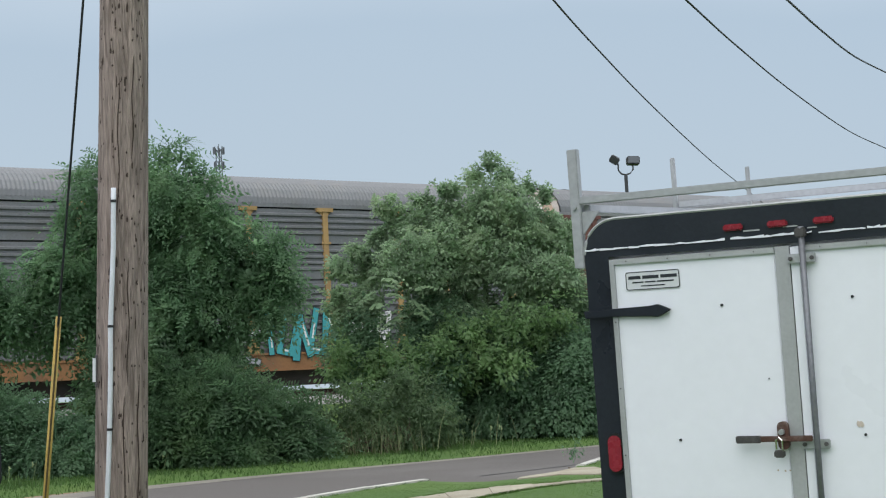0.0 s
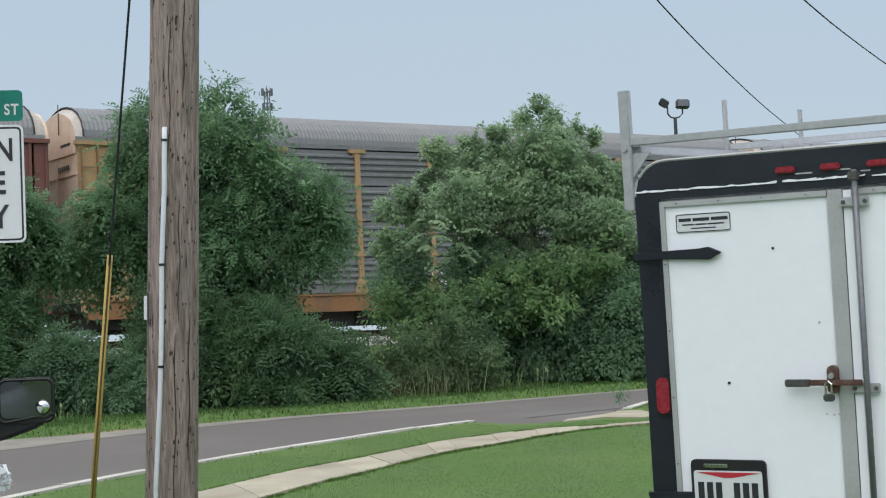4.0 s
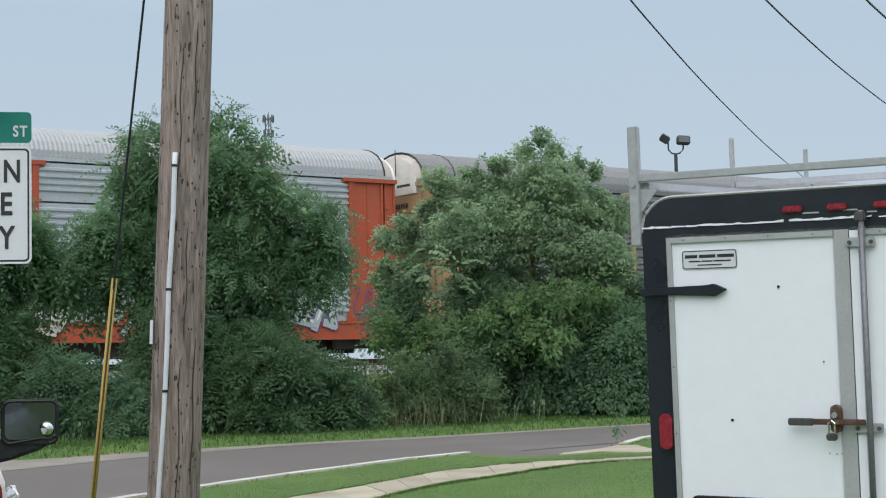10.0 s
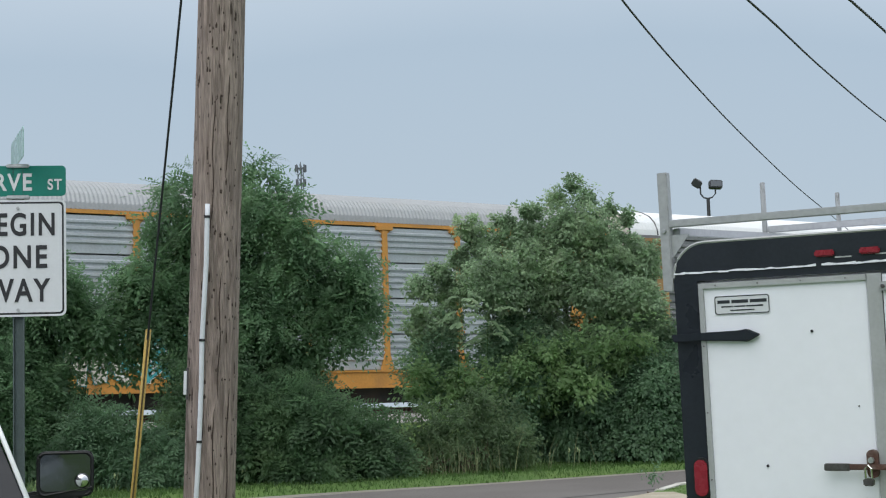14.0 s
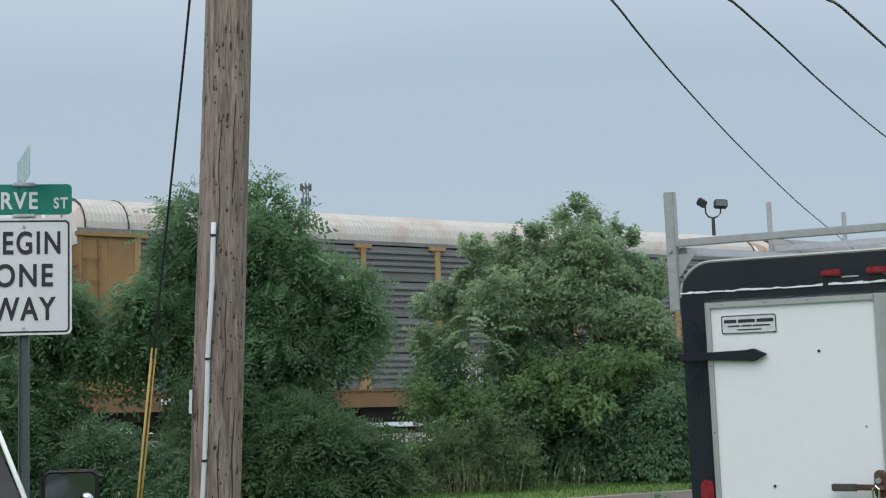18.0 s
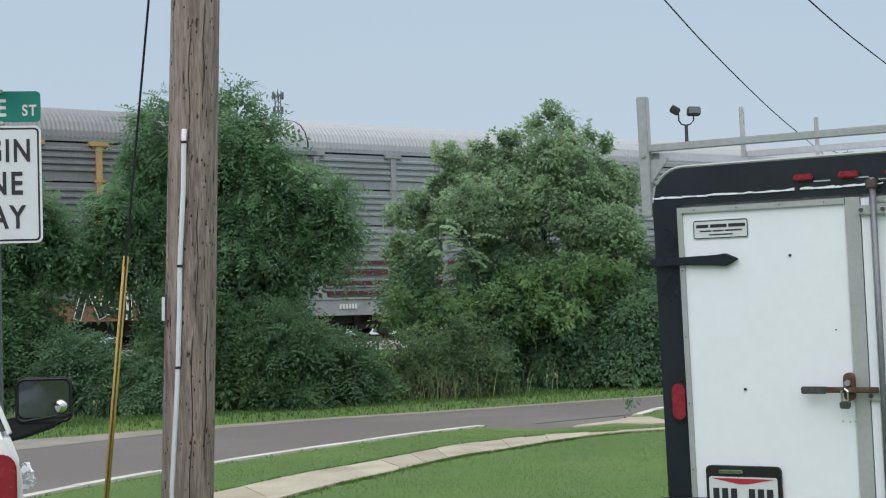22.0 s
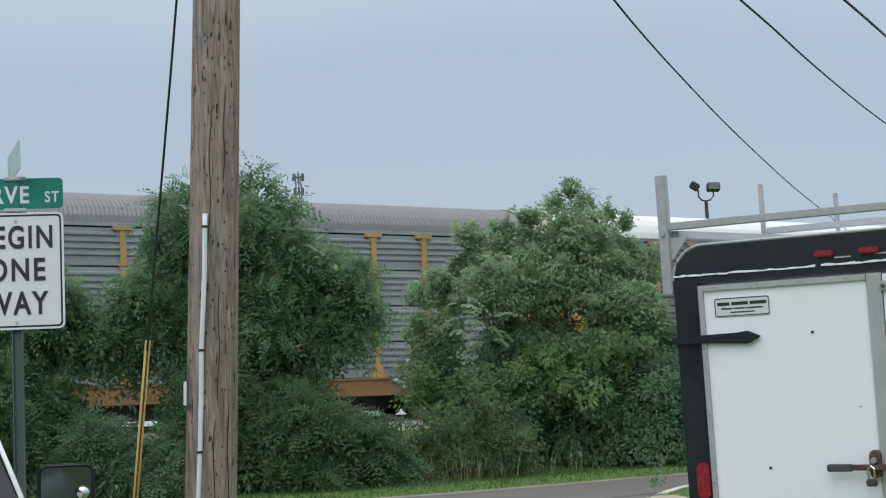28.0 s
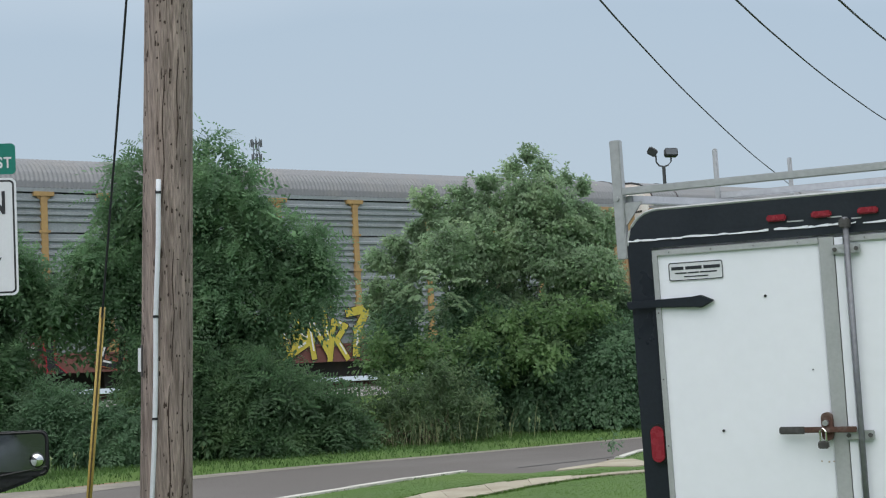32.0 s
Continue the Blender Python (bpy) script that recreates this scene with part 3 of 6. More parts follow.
# rails and ballast on the bank
bal = Shape()
for x0 in range(-60, 140, 20):
    bal.prism([(-1.8, 0.98), (-0.4, 1.26), (3.6, 1.26), (5.0, 0.98)], x0, x0 + 20, "x")
ballast = sheet("ballast", bal.v, bal.f, M_BALLAST, "pale grey crushed stone ballast under the rails", "ballast")
ballast.matrix_basis = pose(TRACK.x, TRACK.y, 0, 0, 0, TURN)
track = thing("railway_track", pose(TRACK.x, TRACK.y, 0, 0, 0, TURN), "steel railway track on wooden sleepers", "track", kind="structure")
for y in (0.88, 2.32):
    part("rail", Shape().prism([(y - 0.07, 1.27), (y + 0.07, 1.27), (y + 0.03, 1.31), (y + 0.035, 1.45), (y - 0.035, 1.45), (y - 0.03, 1.31)], -60, 140, "x"), M_RUST, track)
M_TIE = material("creosoted_tie", (0.07, 0.055, 0.045), 0.9, var=0.3, rnd=0.2)
tie = Shape().box(-0.11, 0.11, 0.3, 2.9, 1.2, 1.275).mesh("sleeper")
for i in range(90):
    part("sleeper", tie, M_TIE, track, m=pose(-24 + i * 0.62, 0, 0))


# ---- trees and bushes ----
def branches(parent, base, height, spread, mat, seed, trunks=1, radius=0.14):
    rng = random.Random(seed)
    for _ in range(trunks):
        ox, oy = rng.uniform(-0.5, 0.5) * (trunks > 1), rng.uniform(-0.3, 0.3)
        pts, rad, h = [], [], height * rng.uniform(0.75, 0.95)
        for i in range(7):
            w = i / 6
            pts.append((base[0] + ox * (1 + w) + rng.uniform(-0.08, 0.08), base[1] + oy + rng.uniform(-0.08, 0.08), base[2] - 0.1 + h * w))
            rad.append(radius * (1 - 0.8 * w))
        part("trunk", Shape().tube(pts, rad, 9), mat, parent, smooth=True)
        for k in range(11):
            w = rng.uniform(0.15, 0.85)
            i = int(w * 6)
            p = Vector(pts[i])
            a, ln = rng.uniform(0, 6.28), spread * rng.uniform(0.5, 0.95) * (1 - 0.55 * w)
            tip = p + Vector((math.cos(a) * ln, math.sin(a) * ln * 0.7, ln * rng.uniform(0.3, 0.9)))
            midp = (p + tip) / 2 + Vector((0, 0, -0.1))
            part("limb", Shape().tube([p, midp, tip], [rad[i] * 0.5, rad[i] * 0.32, 0.012], 6), mat, parent, smooth=True)


def woody(name, base, lobes, clumps, mat, label, category, seed, height, spread, trunks=1, radius=0.12, group="", **leaf):
    z = ground_z(base[0], base[1])
    ob = thing(name, pose(0, 0, 0), label, category, group)
    branches(ob, (base[0], base[1], z), height, spread, M_BARK, seed, trunks, radius)
    leaf_cloud("crown", lobes, clumps, mat, ob, seed=seed, **leaf)
    return ob


def crown(y, rows, tuck=0.0):
    """Lobes (x, y, z, rx, ry, rz) from (x, z, rx, rz), staggered in depth about y; low ones stand back by tuck."""
    return [(x, y + 0.5 * math.sin(2.4 * k) * min(rx, 1.2) + tuck * max(0.0, 1 - z / 3.0), z, rx, max(rx, rz) * 0.85, rz) for k, (x, z, rx, rz) in enumerate(rows)]


TREE_A = crown(33.5, [(-4.05, 6.84, 0.34, 0.42), (-3.65, 6.68, 0.34, 0.36), (-4.50, 6.50, 0.50, 0.45), (-5.40, 6.65, 0.30, 0.30), (-5.90, 6.30, 0.32, 0.25), (-5.60, 6.10, 0.50, 0.45), (-3.30, 6.05, 0.45, 0.35), (-4.20, 5.80, 0.90, 0.70), (-6.35, 5.50, 0.50, 0.40), (-5.30, 5.40, 1.00, 0.70), (-3.20, 5.30, 0.65, 0.55), (-2.50, 4.90, 0.65, 0.40), (-1.80, 4.50, 0.55, 0.40), (-1.70, 4.05, 0.40, 0.35), (-2.50, 4.10, 0.70, 0.60)], 1.3)
TREE_A += crown(33.5, [(-3.60, 4.50, 1.10, 0.85), (-5.00, 4.30, 1.20, 0.90), (-6.40, 4.40, 0.75, 0.55), (-7.10, 3.90, 0.55, 0.35), (-6.20, 3.60, 0.85, 0.60), (-4.20, 3.40, 1.20, 0.80), (-2.60, 3.40, 0.60, 0.40), (-5.30, 2.60, 0.70, 0.70), (-3.90, 2.40, 1.20, 0.80), (-2.80, 2.60, 0.55, 0.45), (-5.60, 1.48, 0.65, 0.90), (-3.82, 1.50, 1.30, 0.90), (-2.46, 1.40, 0.69, 0.65), (-3.98, 0.61, 1.49, 0.65), (-5.47, 0.50, 1.18, 0.57), (-7.20, 3.20, 0.55, 0.48), (-6.60, 3.00, 0.55, 0.42), (-7.75, 3.55, 0.45, 0.40), (-7.70, 2.95, 0.40, 0.35), (-1.75, 3.75, 0.50, 0.50), (-1.80, 3.15, 0.45, 0.38), (-2.40, 3.60, 0.60, 0.50)], 1.3)
TREE_B = crown(38.3, [(3.50, 6.92, 0.34, 0.34), (3.10, 6.60, 0.40, 0.35), (3.85, 6.60, 0.35, 0.35), (4.40, 6.30, 0.35, 0.28), (4.85, 6.00, 0.30, 0.28), (2.40, 6.30, 0.40, 0.32), (1.75, 6.05, 0.46, 0.32), (0.80, 5.85, 0.42, 0.36), (1.20, 5.50, 0.60, 0.45), (2.40, 5.60, 1.00, 0.65), (3.60, 5.80, 1.00, 0.70), (4.60, 5.40, 0.70, 0.55), (5.20, 4.95, 0.60, 0.60), (0.60, 5.10, 0.45, 0.45)], 0.9)
TREE_B += crown(38.2, [(3.12, 4.75, 1.60, 0.95), (4.59, 4.27, 1.16, 1.00), (1.50, 4.40, 1.20, 0.90), (0.30, 4.30, 0.50, 0.45), (-0.35, 4.40, 0.40, 0.30), (-0.50, 3.70, 0.35, 0.40), (-0.45, 3.00, 0.40, 0.40), (0.16, 3.46, 0.60, 0.60), (2.34, 3.20, 1.50, 0.70), (5.30, 3.32, 0.65, 1.00), (4.30, 3.20, 0.90, 0.60), (-0.48, 4.55, 0.38, 0.36), (0.05, 4.80, 0.42, 0.36), (-0.55, 3.40, 0.40, 0.45)], 0.9)
TREE_B += crown(37.5, [(3.90, 4.10, 0.90, 0.65), (2.80, 4.20, 0.80, 0.55), (4.80, 4.00, 0.70, 0.60), (4.30, 5.00, 0.60, 0.45)])
SKIRT_B = crown(38.2, [(2.34, 2.6, 1.5, 0.8), (4.61, 2.6, 1.35, 0.9), (0.0, 2.3, 0.75, 0.75), (5.5, 2.6, 0.6, 0.9)]) + crown(37.2, [(1.6, 1.3, 1.3, 1.05), (3.71, 1.2, 1.5, 1.08), (5.2, 1.3, 0.9, 1.2), (2.5, 0.4, 1.5, 0.5), (4.5, 0.4, 1.5, 0.6)])
TREE_C = crown(32.2, [(-7.49, 3.57, 0.45, 0.36), (-8.01, 3.94, 0.48, 0.52), (-8.42, 4.2, 0.66, 0.72), (-8.5, 2.52, 0.65, 0.83), (-7.9, 0.95, 0.6, 0.55), (-8.7, 1.11, 0.83, 0.95), (-9.18, 3.68, 0.9, 0.95), (-9.6, 1.8, 1.3, 1.5)])
BUSH_A = crown(31.3, [(-6.09, 0.81, 0.58, 0.37), (-6.84, 0.95, 0.64, 0.51), (-5.63, 0.67, 0.52, 0.42), (-7.44, 0.51, 0.7, 0.46), (-7.3, 1.0, 0.42, 0.35), (-6.22, 0.46, 0.81, 0.42)])
BUSH_B = crown(32.3, [(-4.7, 2.0, 0.7, 0.55), (-3.7, 1.75, 0.85, 0.6), (-2.8, 1.3, 0.85, 0.6), (-1.9, 0.75, 0.75, 0.55), (-4.3, 0.95, 1.0, 0.85), (-3.0, 0.55, 1.1, 0.55), (-1.5, 0.4, 0.7, 0.45), (-5.2, 1.0, 0.7, 0.8)])
BUSH_D = crown(34.2, [(-0.75, 0.68, 0.55, 0.5), (-0.1, 0.88, 0.55, 0.55), (0.5, 0.95, 0.55, 0.55), (1.1, 1.15, 0.6, 0.6), (0.3, 0.5, 0.9, 0.5), (1.5, 0.6, 0.7, 0.5), (-0.8, 0.35, 0.6, 0.4), (0.8, 1.5, 0.35, 0.4), (-1.2, 0.9, 0.3, 0.5)])
BUSH_E = crown(38.6, [(1.2, 0.55, 0.75, 0.56), (2.2, 0.44, 0.8, 0.54), (3.27, 0.47, 0.83, 0.56), (4.35, 0.5, 0.8, 0.62), (5.16, 0.54, 0.67, 0.67), (1.75, 1.06, 0.67, 0.4), (3.76, 0.96, 0.67, 0.4)])
BUSH_C = crown(36.5, [(2.21, 1.72, 0.82, 0.46), (4.84, 2.85, 0.49, 0.41), (3.38, 1.88, 0.82, 0.46), (2.65, 2.69, 0.85, 0.41), (3.72, 2.78, 0.68, 0.37), (1.85, 2.28, 0.63, 0.41), (4.31, 2.44, 0.46, 0.38), (1.23, 1.78, 0.63, 0.44), (0.45, 1.99, 0.55, 0.49), (3.05, 2.17, 0.82, 0.35), (0.02, 1.39, 0.6, 0.41), (-0.50, 2.25, 0.40, 0.34), (-0.60, 1.85, 0.40, 0.30)])
woody("tree", (-4.3, 33.6), TREE_A, 760, M_LEAF_A, "broad dark green ash tree with leaves down to the ground", "tree", 11, 5.4, 1.9, 2, 0.15, "roadside trees", per=27, size=0.095, wide=0.46, frond=5, reach=(0.32, 0.72), dome=0.52, core=0.6, shoots=0.12, gaps=0.34, inset=0.2, swing=0.3, trim=(0.08, 0.34))
woody("tree", (2.7, 38.6), TREE_B, 1900, M_LEAF_B, "rounded grey-green box elder tree behind the verge", "tree", 12, 5.2, 2.2, 3, 0.13, "roadside trees", per=80, size=0.095, wide=0.6, reach=(0.18, 0.42), dome=0.3, core=0.7, shoots=0.3, swing=0.2, gaps=0.9, inset=0.08, trim=(0.10, 0.42))
woody("bush", (2.6, 37.6), SKIRT_B, 560, M_LEAF_C, "tall dark green shrubs under a box elder tree", "bush", 22, 2.6, 1.6, 4, 0.05, "thicket bushes", per=120, size=0.105, wide=0.55, reach=(0.28, 0.6), core=0.5, shoots=0.2)
woody("tree", (-8.8, 32.5), TREE_C, 420, M_LEAF_A, "low leafy green tree at the end of the thicket", "tree", 13, 3.0, 1.4, 2, 0.1, "roadside trees", per=16, size=0.105, wide=0.42, frond=4, core=0.7)
woody("bush", (-6.7, 31.6), BUSH_A, 210, M_LEAF_C, "green bush in front of the thicket", "bush", 14, 1.0, 0.7, 2, 0.03, "thicket bushes", per=16, size=0.09, wide=0.42, frond=4, core=0.6)
woody("bush", (-3.2, 32.5), BUSH_B, 380, M_LEAF_G, "feathery green bush at the foot of an ash tree", "bush", 15, 1.1, 0.8, 3, 0.03, "thicket bushes", per=14, size=0.10, wide=0.40, frond=5, reach=(0.2, 0.5), core=0.6)
woody("bush", (0.2, 33.5), BUSH_D, 330, M_LEAF_E, "straw-tinged weedy bush in the gap between two trees", "bush", 19, 0.9, 0.5, 3, 0.02, "thicket bushes", per=60, size=0.11, wide=0.36, core=0.5, shoots=0.5)
woody("bush", (3.2, 38.8), BUSH_E, 170, M_LEAF_C, "shaded green undergrowth at the foot of the trees", "bush", 20, 0.8, 0.6, 3, 0.02, "thicket bushes", per=75, size=0.11, wide=0.5, core=0.5)
woody("bush", (3.0, 37.2), BUSH_C, 215, M_LEAF_F, "bright green bush leaning out of the trees", "bush", 16, 2.0, 0.9, 2, 0.03, "thicket bushes", per=80, size=0.125, wide=0.5, dome=0.35, core=0.4, shoots=0.4)
THICKET = [(6.6, 38.0, 1.3, 1.8, 1.4, 1.8), (9.0, 39.6, 1.2, 2.0, 1.4, 1.7), (7.6, 38.4, 3.0, 1.4, 1.0, 1.4), (11.5, 41.2, 1.6, 2.0, 1.4, 2.0), (14.5, 43, 1.4, 2.0, 1.4, 1.8)]
woody("bush", (9.0, 40.0), THICKET, 220, M_LEAF_C, "dense dark green thicket beside the road", "bush", 17, 2.4, 1.8, 4, 0.06, "thicket bushes", per=60, size=0.13, wide=0.55)
THICKET_2 = [(-12.2, 31.0, 1.8, 1.8, 1.2, 2.2), (-15.5, 29.4, 1.9, 2.2, 1.4, 2.3), (-11, 31.8, 3.2, 1.4, 1.0, 1.5)]
woody("bush", (-13.0, 31.2), THICKET_2, 160, M_LEAF_A, "dense green thicket at the roadside", "bush", 18, 2.4, 1.8, 4, 0.06, "thicket bushes", per=26, size=0.12, wide=0.42, frond=2)


def sapling(base, height, seed):
    """A young tree with long pale feathered leaves."""
    r = random.Random(seed)
    z = ground_z(*base)
    ob = thing("sapling", pose(0, 0, 0), "young tree with long pale green feathered leaves", "sapling", "young trees")
    stem = [Vector((base[0] + 0.05 * k, base[1], z - 0.05 + height * k / 5)) for k in range(6)]
    part("trunk", Shape().tube(stem, [0.009, 0.009, 0.008, 0.007, 0.006, 0.005], 6), M_BLADE, ob, smooth=True)
    for k in range(8):
        w = 1 - 0.22 * (k / 8)
        p = stem[0].lerp(stem[5], w)
        a, ln = k * 2.4 + r.uniform(-0.5, 0.5), r.uniform(0.45, 0.8)
        out, s = Vector((math.cos(a), math.sin(a) * 0.6, 0)), Shape()
        rise, fall = r.uniform(0.3, 0.7), r.uniform(0.4, 0.9)
        side = out.cross(Vector((0, 0, 1))).normalized()
        n = 8
        rib = [p + out * ln * q / n + Vector((0, 0, ln * (rise * q / n - fall * (q / n) ** 2))) for q in range(n + 1)]
        v = [c + d for c in rib for d in (Vector((0, 0, 0)), Vector((0, 0, -0.008)))]
        f = [(2 * q, 2 * q + 1, 2 * q + 3, 2 * q + 2) for q in range(n)]
        for q in range(2, n + 1):
            c = rib[q]
            for sg in (-1, 1):
                tip = c + side * sg * r.uniform(0.13, 0.2) + out * 0.07 - Vector((0, 0, r.uniform(0.02, 0.09)))
                m, e = (c + tip) / 2, out * 0.028 + Vector((0, 0, 0.026))
                v += [m + e, tip, m - e]
                f.append((2 * q, len(v) - 3, len(v) - 2, len(v) - 1))
        part("frond", s.add(v, f), M_LEAF_D, ob)
    return ob


for base, h, seed in (((0.3, 36.2), 4.2, 71), ((0.95, 36.4), 3.7, 72), ((-5.95, 31.0), 1.1, 73)):
    sapling(base, h, seed)


def stuff(name, parent_label, places, heights, mat, category, **kw):
    ob = blades(name, places, heights, mat, None, **kw)
    return tagged(ob, parent_label, category, kind="stuff")


rng = np.random.default_rng(5)
# tall weeds at the foot of the trees, thinning towards the road
wx = rng.uniform(-14, 12, 11000)
wd = np.abs(rng.normal(size=11000)) * 1.3
wy = np.interp(wx, [p[0] for p in FAR_EDGE], [p[1] for p in FAR_EDGE]) + 5.6 - wd
wh = np.clip(0.34 - wd * 0.13, 0.05, 0.4) * rng.uniform(0.3, 1.1, 11000)
stuff("weeds", "tall green and straw-coloured weeds below the trees", [(x, y, ground_z(x, y)) for x, y in zip(wx, wy)], wh, M_WEED, "weeds", width=0.011, lean=0.4)
# a stand of dry and green stalks in the gap between the two trees
gx = rng.normal(0.4, 1.1, 150)
gy = 33.3 + rng.uniform(-0.6, 0.6, 150) + 0.3 * gx
stuff("stalks", "thin straw-coloured weed stalks between two trees", [(x, y, ground_z(x, y)) for x, y in zip(gx, gy)], rng.uniform(0.25, 0.95, 150), M_STRAW, "weeds", width=0.0028, lean=0.25, seed=21)
vx = rng.uniform(-13, 11, 24000)
vy = np.interp(vx, [p[0] for p in FAR_EDGE], [p[1] for p in FAR_EDGE]) + 0.05 + rng.random(24000) ** 0.8 * 4.5
stuff("verge_grass", "rough green grass along the road's far edge", [(x, y, ground_z(x, y)) for x, y in zip(vx, vy)], rng.uniform(0.03, 0.10, 24000), M_VERGE, "grass", width=0.010, lean=0.5)
# lawn blades where the lawn comes into view
lx, ly = rng.uniform(-3.6, 5.0, 130000), rng.uniform(12.0, 27.0, 130000)
near_y = np.interp(lx, [p[0] for p in near_all], [p[1] for p in near_all])
wf, wnr = np.interp(lx, [p[0] for p in WALK_FAR], [p[1] for p in WALK_FAR]), np.interp(lx, [p[0] for p in WALK_NEAR], [p[1] for p in WALK_NEAR])
keep = (ly < near_y - 0.5) & ((ly > wf - 0.04) | (ly < wnr + 0.05)) & ~((lx > 2.2) & (lx < 3.7) & (ly > 22.4))
lx, ly = lx[keep], ly[keep]
stuff("lawn_grass", "short mown green lawn grass", np.stack([lx, ly, 0 * lx], 1), rng.uniform(0.005, 0.014, len(lx)), M_BLADE, "grass", width=0.004, lean=0.9, seed=7)
# ragged tufts over the kerb and the walk's edges
tuft = []
for line, n, ox, oy in ((NEAR_EDGE[5:], 900, 0.16, -0.14), (NEAR_EDGE_2[:4], 300, 0.16, -0.14), (WALK_FAR[3:17], 4200, -0.03, 0.03), (WALK_NEAR[3:17], 4200, 0.02, -0.02)):
    k = rng.random(n) * (len(line) - 1)
    for q in k:
        bite = math.sin(q * 9) + math.sin(q * 23)
        if bite > (0.35 if n < 1000 else -0.9):
            x, y = at_share(line, q)
            far = 0.035 if n < 1000 else 0.03 + 0.025 * max(0.0, bite)
            tuft.append((x + rng.normal() * far + ox, y + rng.normal() * far + oy, 0.0))
stuff("edge_tufts", "ragged green grass tufts along kerb and walk", tuft, rng.uniform(0.014, 0.036, len(tuft)), M_BLADE, "grass", width=0.009, lean=0.7, seed=8)
for base, hgt, seed in (((3.42, 25.3), 0.30, 31),):
    woody("weed_plant", base, [(base[0], base[1], hgt * 0.6, hgt * 0.4, hgt * 0.4, hgt * 0.5)], 8, M_LEAF_C, "small leafy green weed growing by the kerb", "weed", seed, hgt, 0.2, 1, 0.01, "kerb weeds", per=14, size=0.05, wide=0.5, reach=(0.05, 0.12))
SEED = Shape()
for i in range(38):
    x = -10 + i * 0.45 + random.uniform(-0.5, 0.5)
    y = curve_y(FAR_EDGE, x) + 2.9 + random.uniform(-0.5, 1.0)
    h, z = random.uniform(0.2, 0.42) if x < 0 else random.uniform(0.28, 0.55), ground_z(x, y)
    SEED.tube([(x, y, z), (x + random.uniform(-0.1, 0.1), y, z + h)], 0.004, 3, False)
    SEED.tube([(x, y, z + h * 0.72), (x + 0.02, y, z + h * 0.85), (x, y, z + h)], [0.012, 0.026, 0.005], 5, False)
tagged(part("seed_heads", SEED, M_SEED, None), "pale seed heads of tall roadside weeds", "weeds", kind="stuff")


# ---- the train of autorack cars ----
BODY, PITCH = 26.2, 27.083
EAVE, SILL_LO, SILL_HI, DEEP = 5.74, 0.62, 1.17, 3.2
ROOF_LINE = [(0.0, EAVE), (0.03, EAVE + 0.20), (0.16, EAVE + 0.46), (0.42, EAVE + 0.70), (0.8, EAVE + 0.88), (1.2, EAVE + 0.97), (1.6, EAVE + 1.0)]
ROOF_LINE += [(DEEP - y, z) for y, z in ROOF_LINE[-2::-1]]


def paint(name, color, var=0.14, rough=0.6, metal=0.0, stain=(0.16, 0.10, 0.07), amount=0.35):
    return material(name, color, rough, metal, var=var, scale=1.2, fine=14, bump=0.1, stain=stain, stain_amount=amount, stain_scale=1.1, rnd=0.06)


T_YELLOW = paint("rail_yellow", (0.415, 0.265, 0.11), amount=0.55)
T_TAN = paint("rail_tan", (0.38, 0.245, 0.125), amount=0.5)
T_ORANGE = paint("rail_orange", (0.55, 0.26, 0.06))
T_OCHRE = paint("rail_ochre", (0.335, 0.205, 0.09), amount=0.55)
T_RUST = paint("rail_rusty_sill", (0.27, 0.135, 0.06), amount=0.7)
T_MAROON = paint("rail_maroon", (0.16, 0.065, 0.055))
T_RED = paint("rail_red_orange", (0.43, 0.085, 0.04))
T_BROWN = paint("rail_brown_sill", (0.22, 0.13, 0.07), amount=0.5)
T_GREYP = paint("rail_grey_post", (0.29, 0.30, 0.31))
T_BLACKP = paint("rail_black", (0.03, 0.03, 0.032))
T_PAN_A = paint("weathered_zinc", (0.265, 0.27, 0.275), 0.2, 0.55, 0.35, (0.17, 0.15, 0.13), 0.4)
T_PAN_B = paint("dark_zinc", (0.20, 0.205, 0.215), 0.2, 0.55, 0.3, (0.13, 0.115, 0.10), 0.4)
T_PAN_C = paint("bright_zinc", (0.47, 0.50, 0.53), 0.16, 0.45, 0.4, (0.28, 0.27, 0.26), 0.3)
T_PAN_D = paint("dull_zinc", (0.31, 0.335, 0.35), 0.2, 0.5, 0.4, (0.20, 0.20, 0.20), 0.4)
T_ROOF_A = paint("grey_roof", (0.19, 0.193, 0.20), 0.15, 0.5, 0.3, (0.24, 0.225, 0.21), 0.4)
T_ROOF_B = paint("bright_roof", (0.33, 0.342, 0.352), 0.12, 0.45, 0.3, (0.34, 0.33, 0.32), 0.3)
T_ROOF_W = paint("white_roof", (0.66, 0.67, 0.68), 0.05, 0.5, 0.0, (0.68, 0.67, 0.64), 0.3)
T_ROOF_D = paint("dirty_white_roof", (0.46, 0.445, 0.42), 0.15, 0.6, 0.0, (0.36, 0.22, 0.15), 0.55)
T_DARK = paint("underframe_dark", (0.035, 0.032, 0.030))
T_CREAM = paint("rusty_cream", (0.62, 0.47, 0.37), stain=(0.33, 0.16, 0.09), amount=0.6)
T_HOOD = paint("grimy_cream_hood", (0.46, 0.41, 0.37), 0.25, stain=(0.27, 0.20, 0.16), amount=0.6)
T_WHITE = paint("end_cap_white", (0.72, 0.70, 0.66), stain=(0.42, 0.26, 0.17), amount=0.45)
G_TEAL, G_BLUE = paint("spray_teal", (0.06, 0.33, 0.36), amount=0.1), paint("spray_blue", (0.05, 0.17, 0.42), amount=0.1)
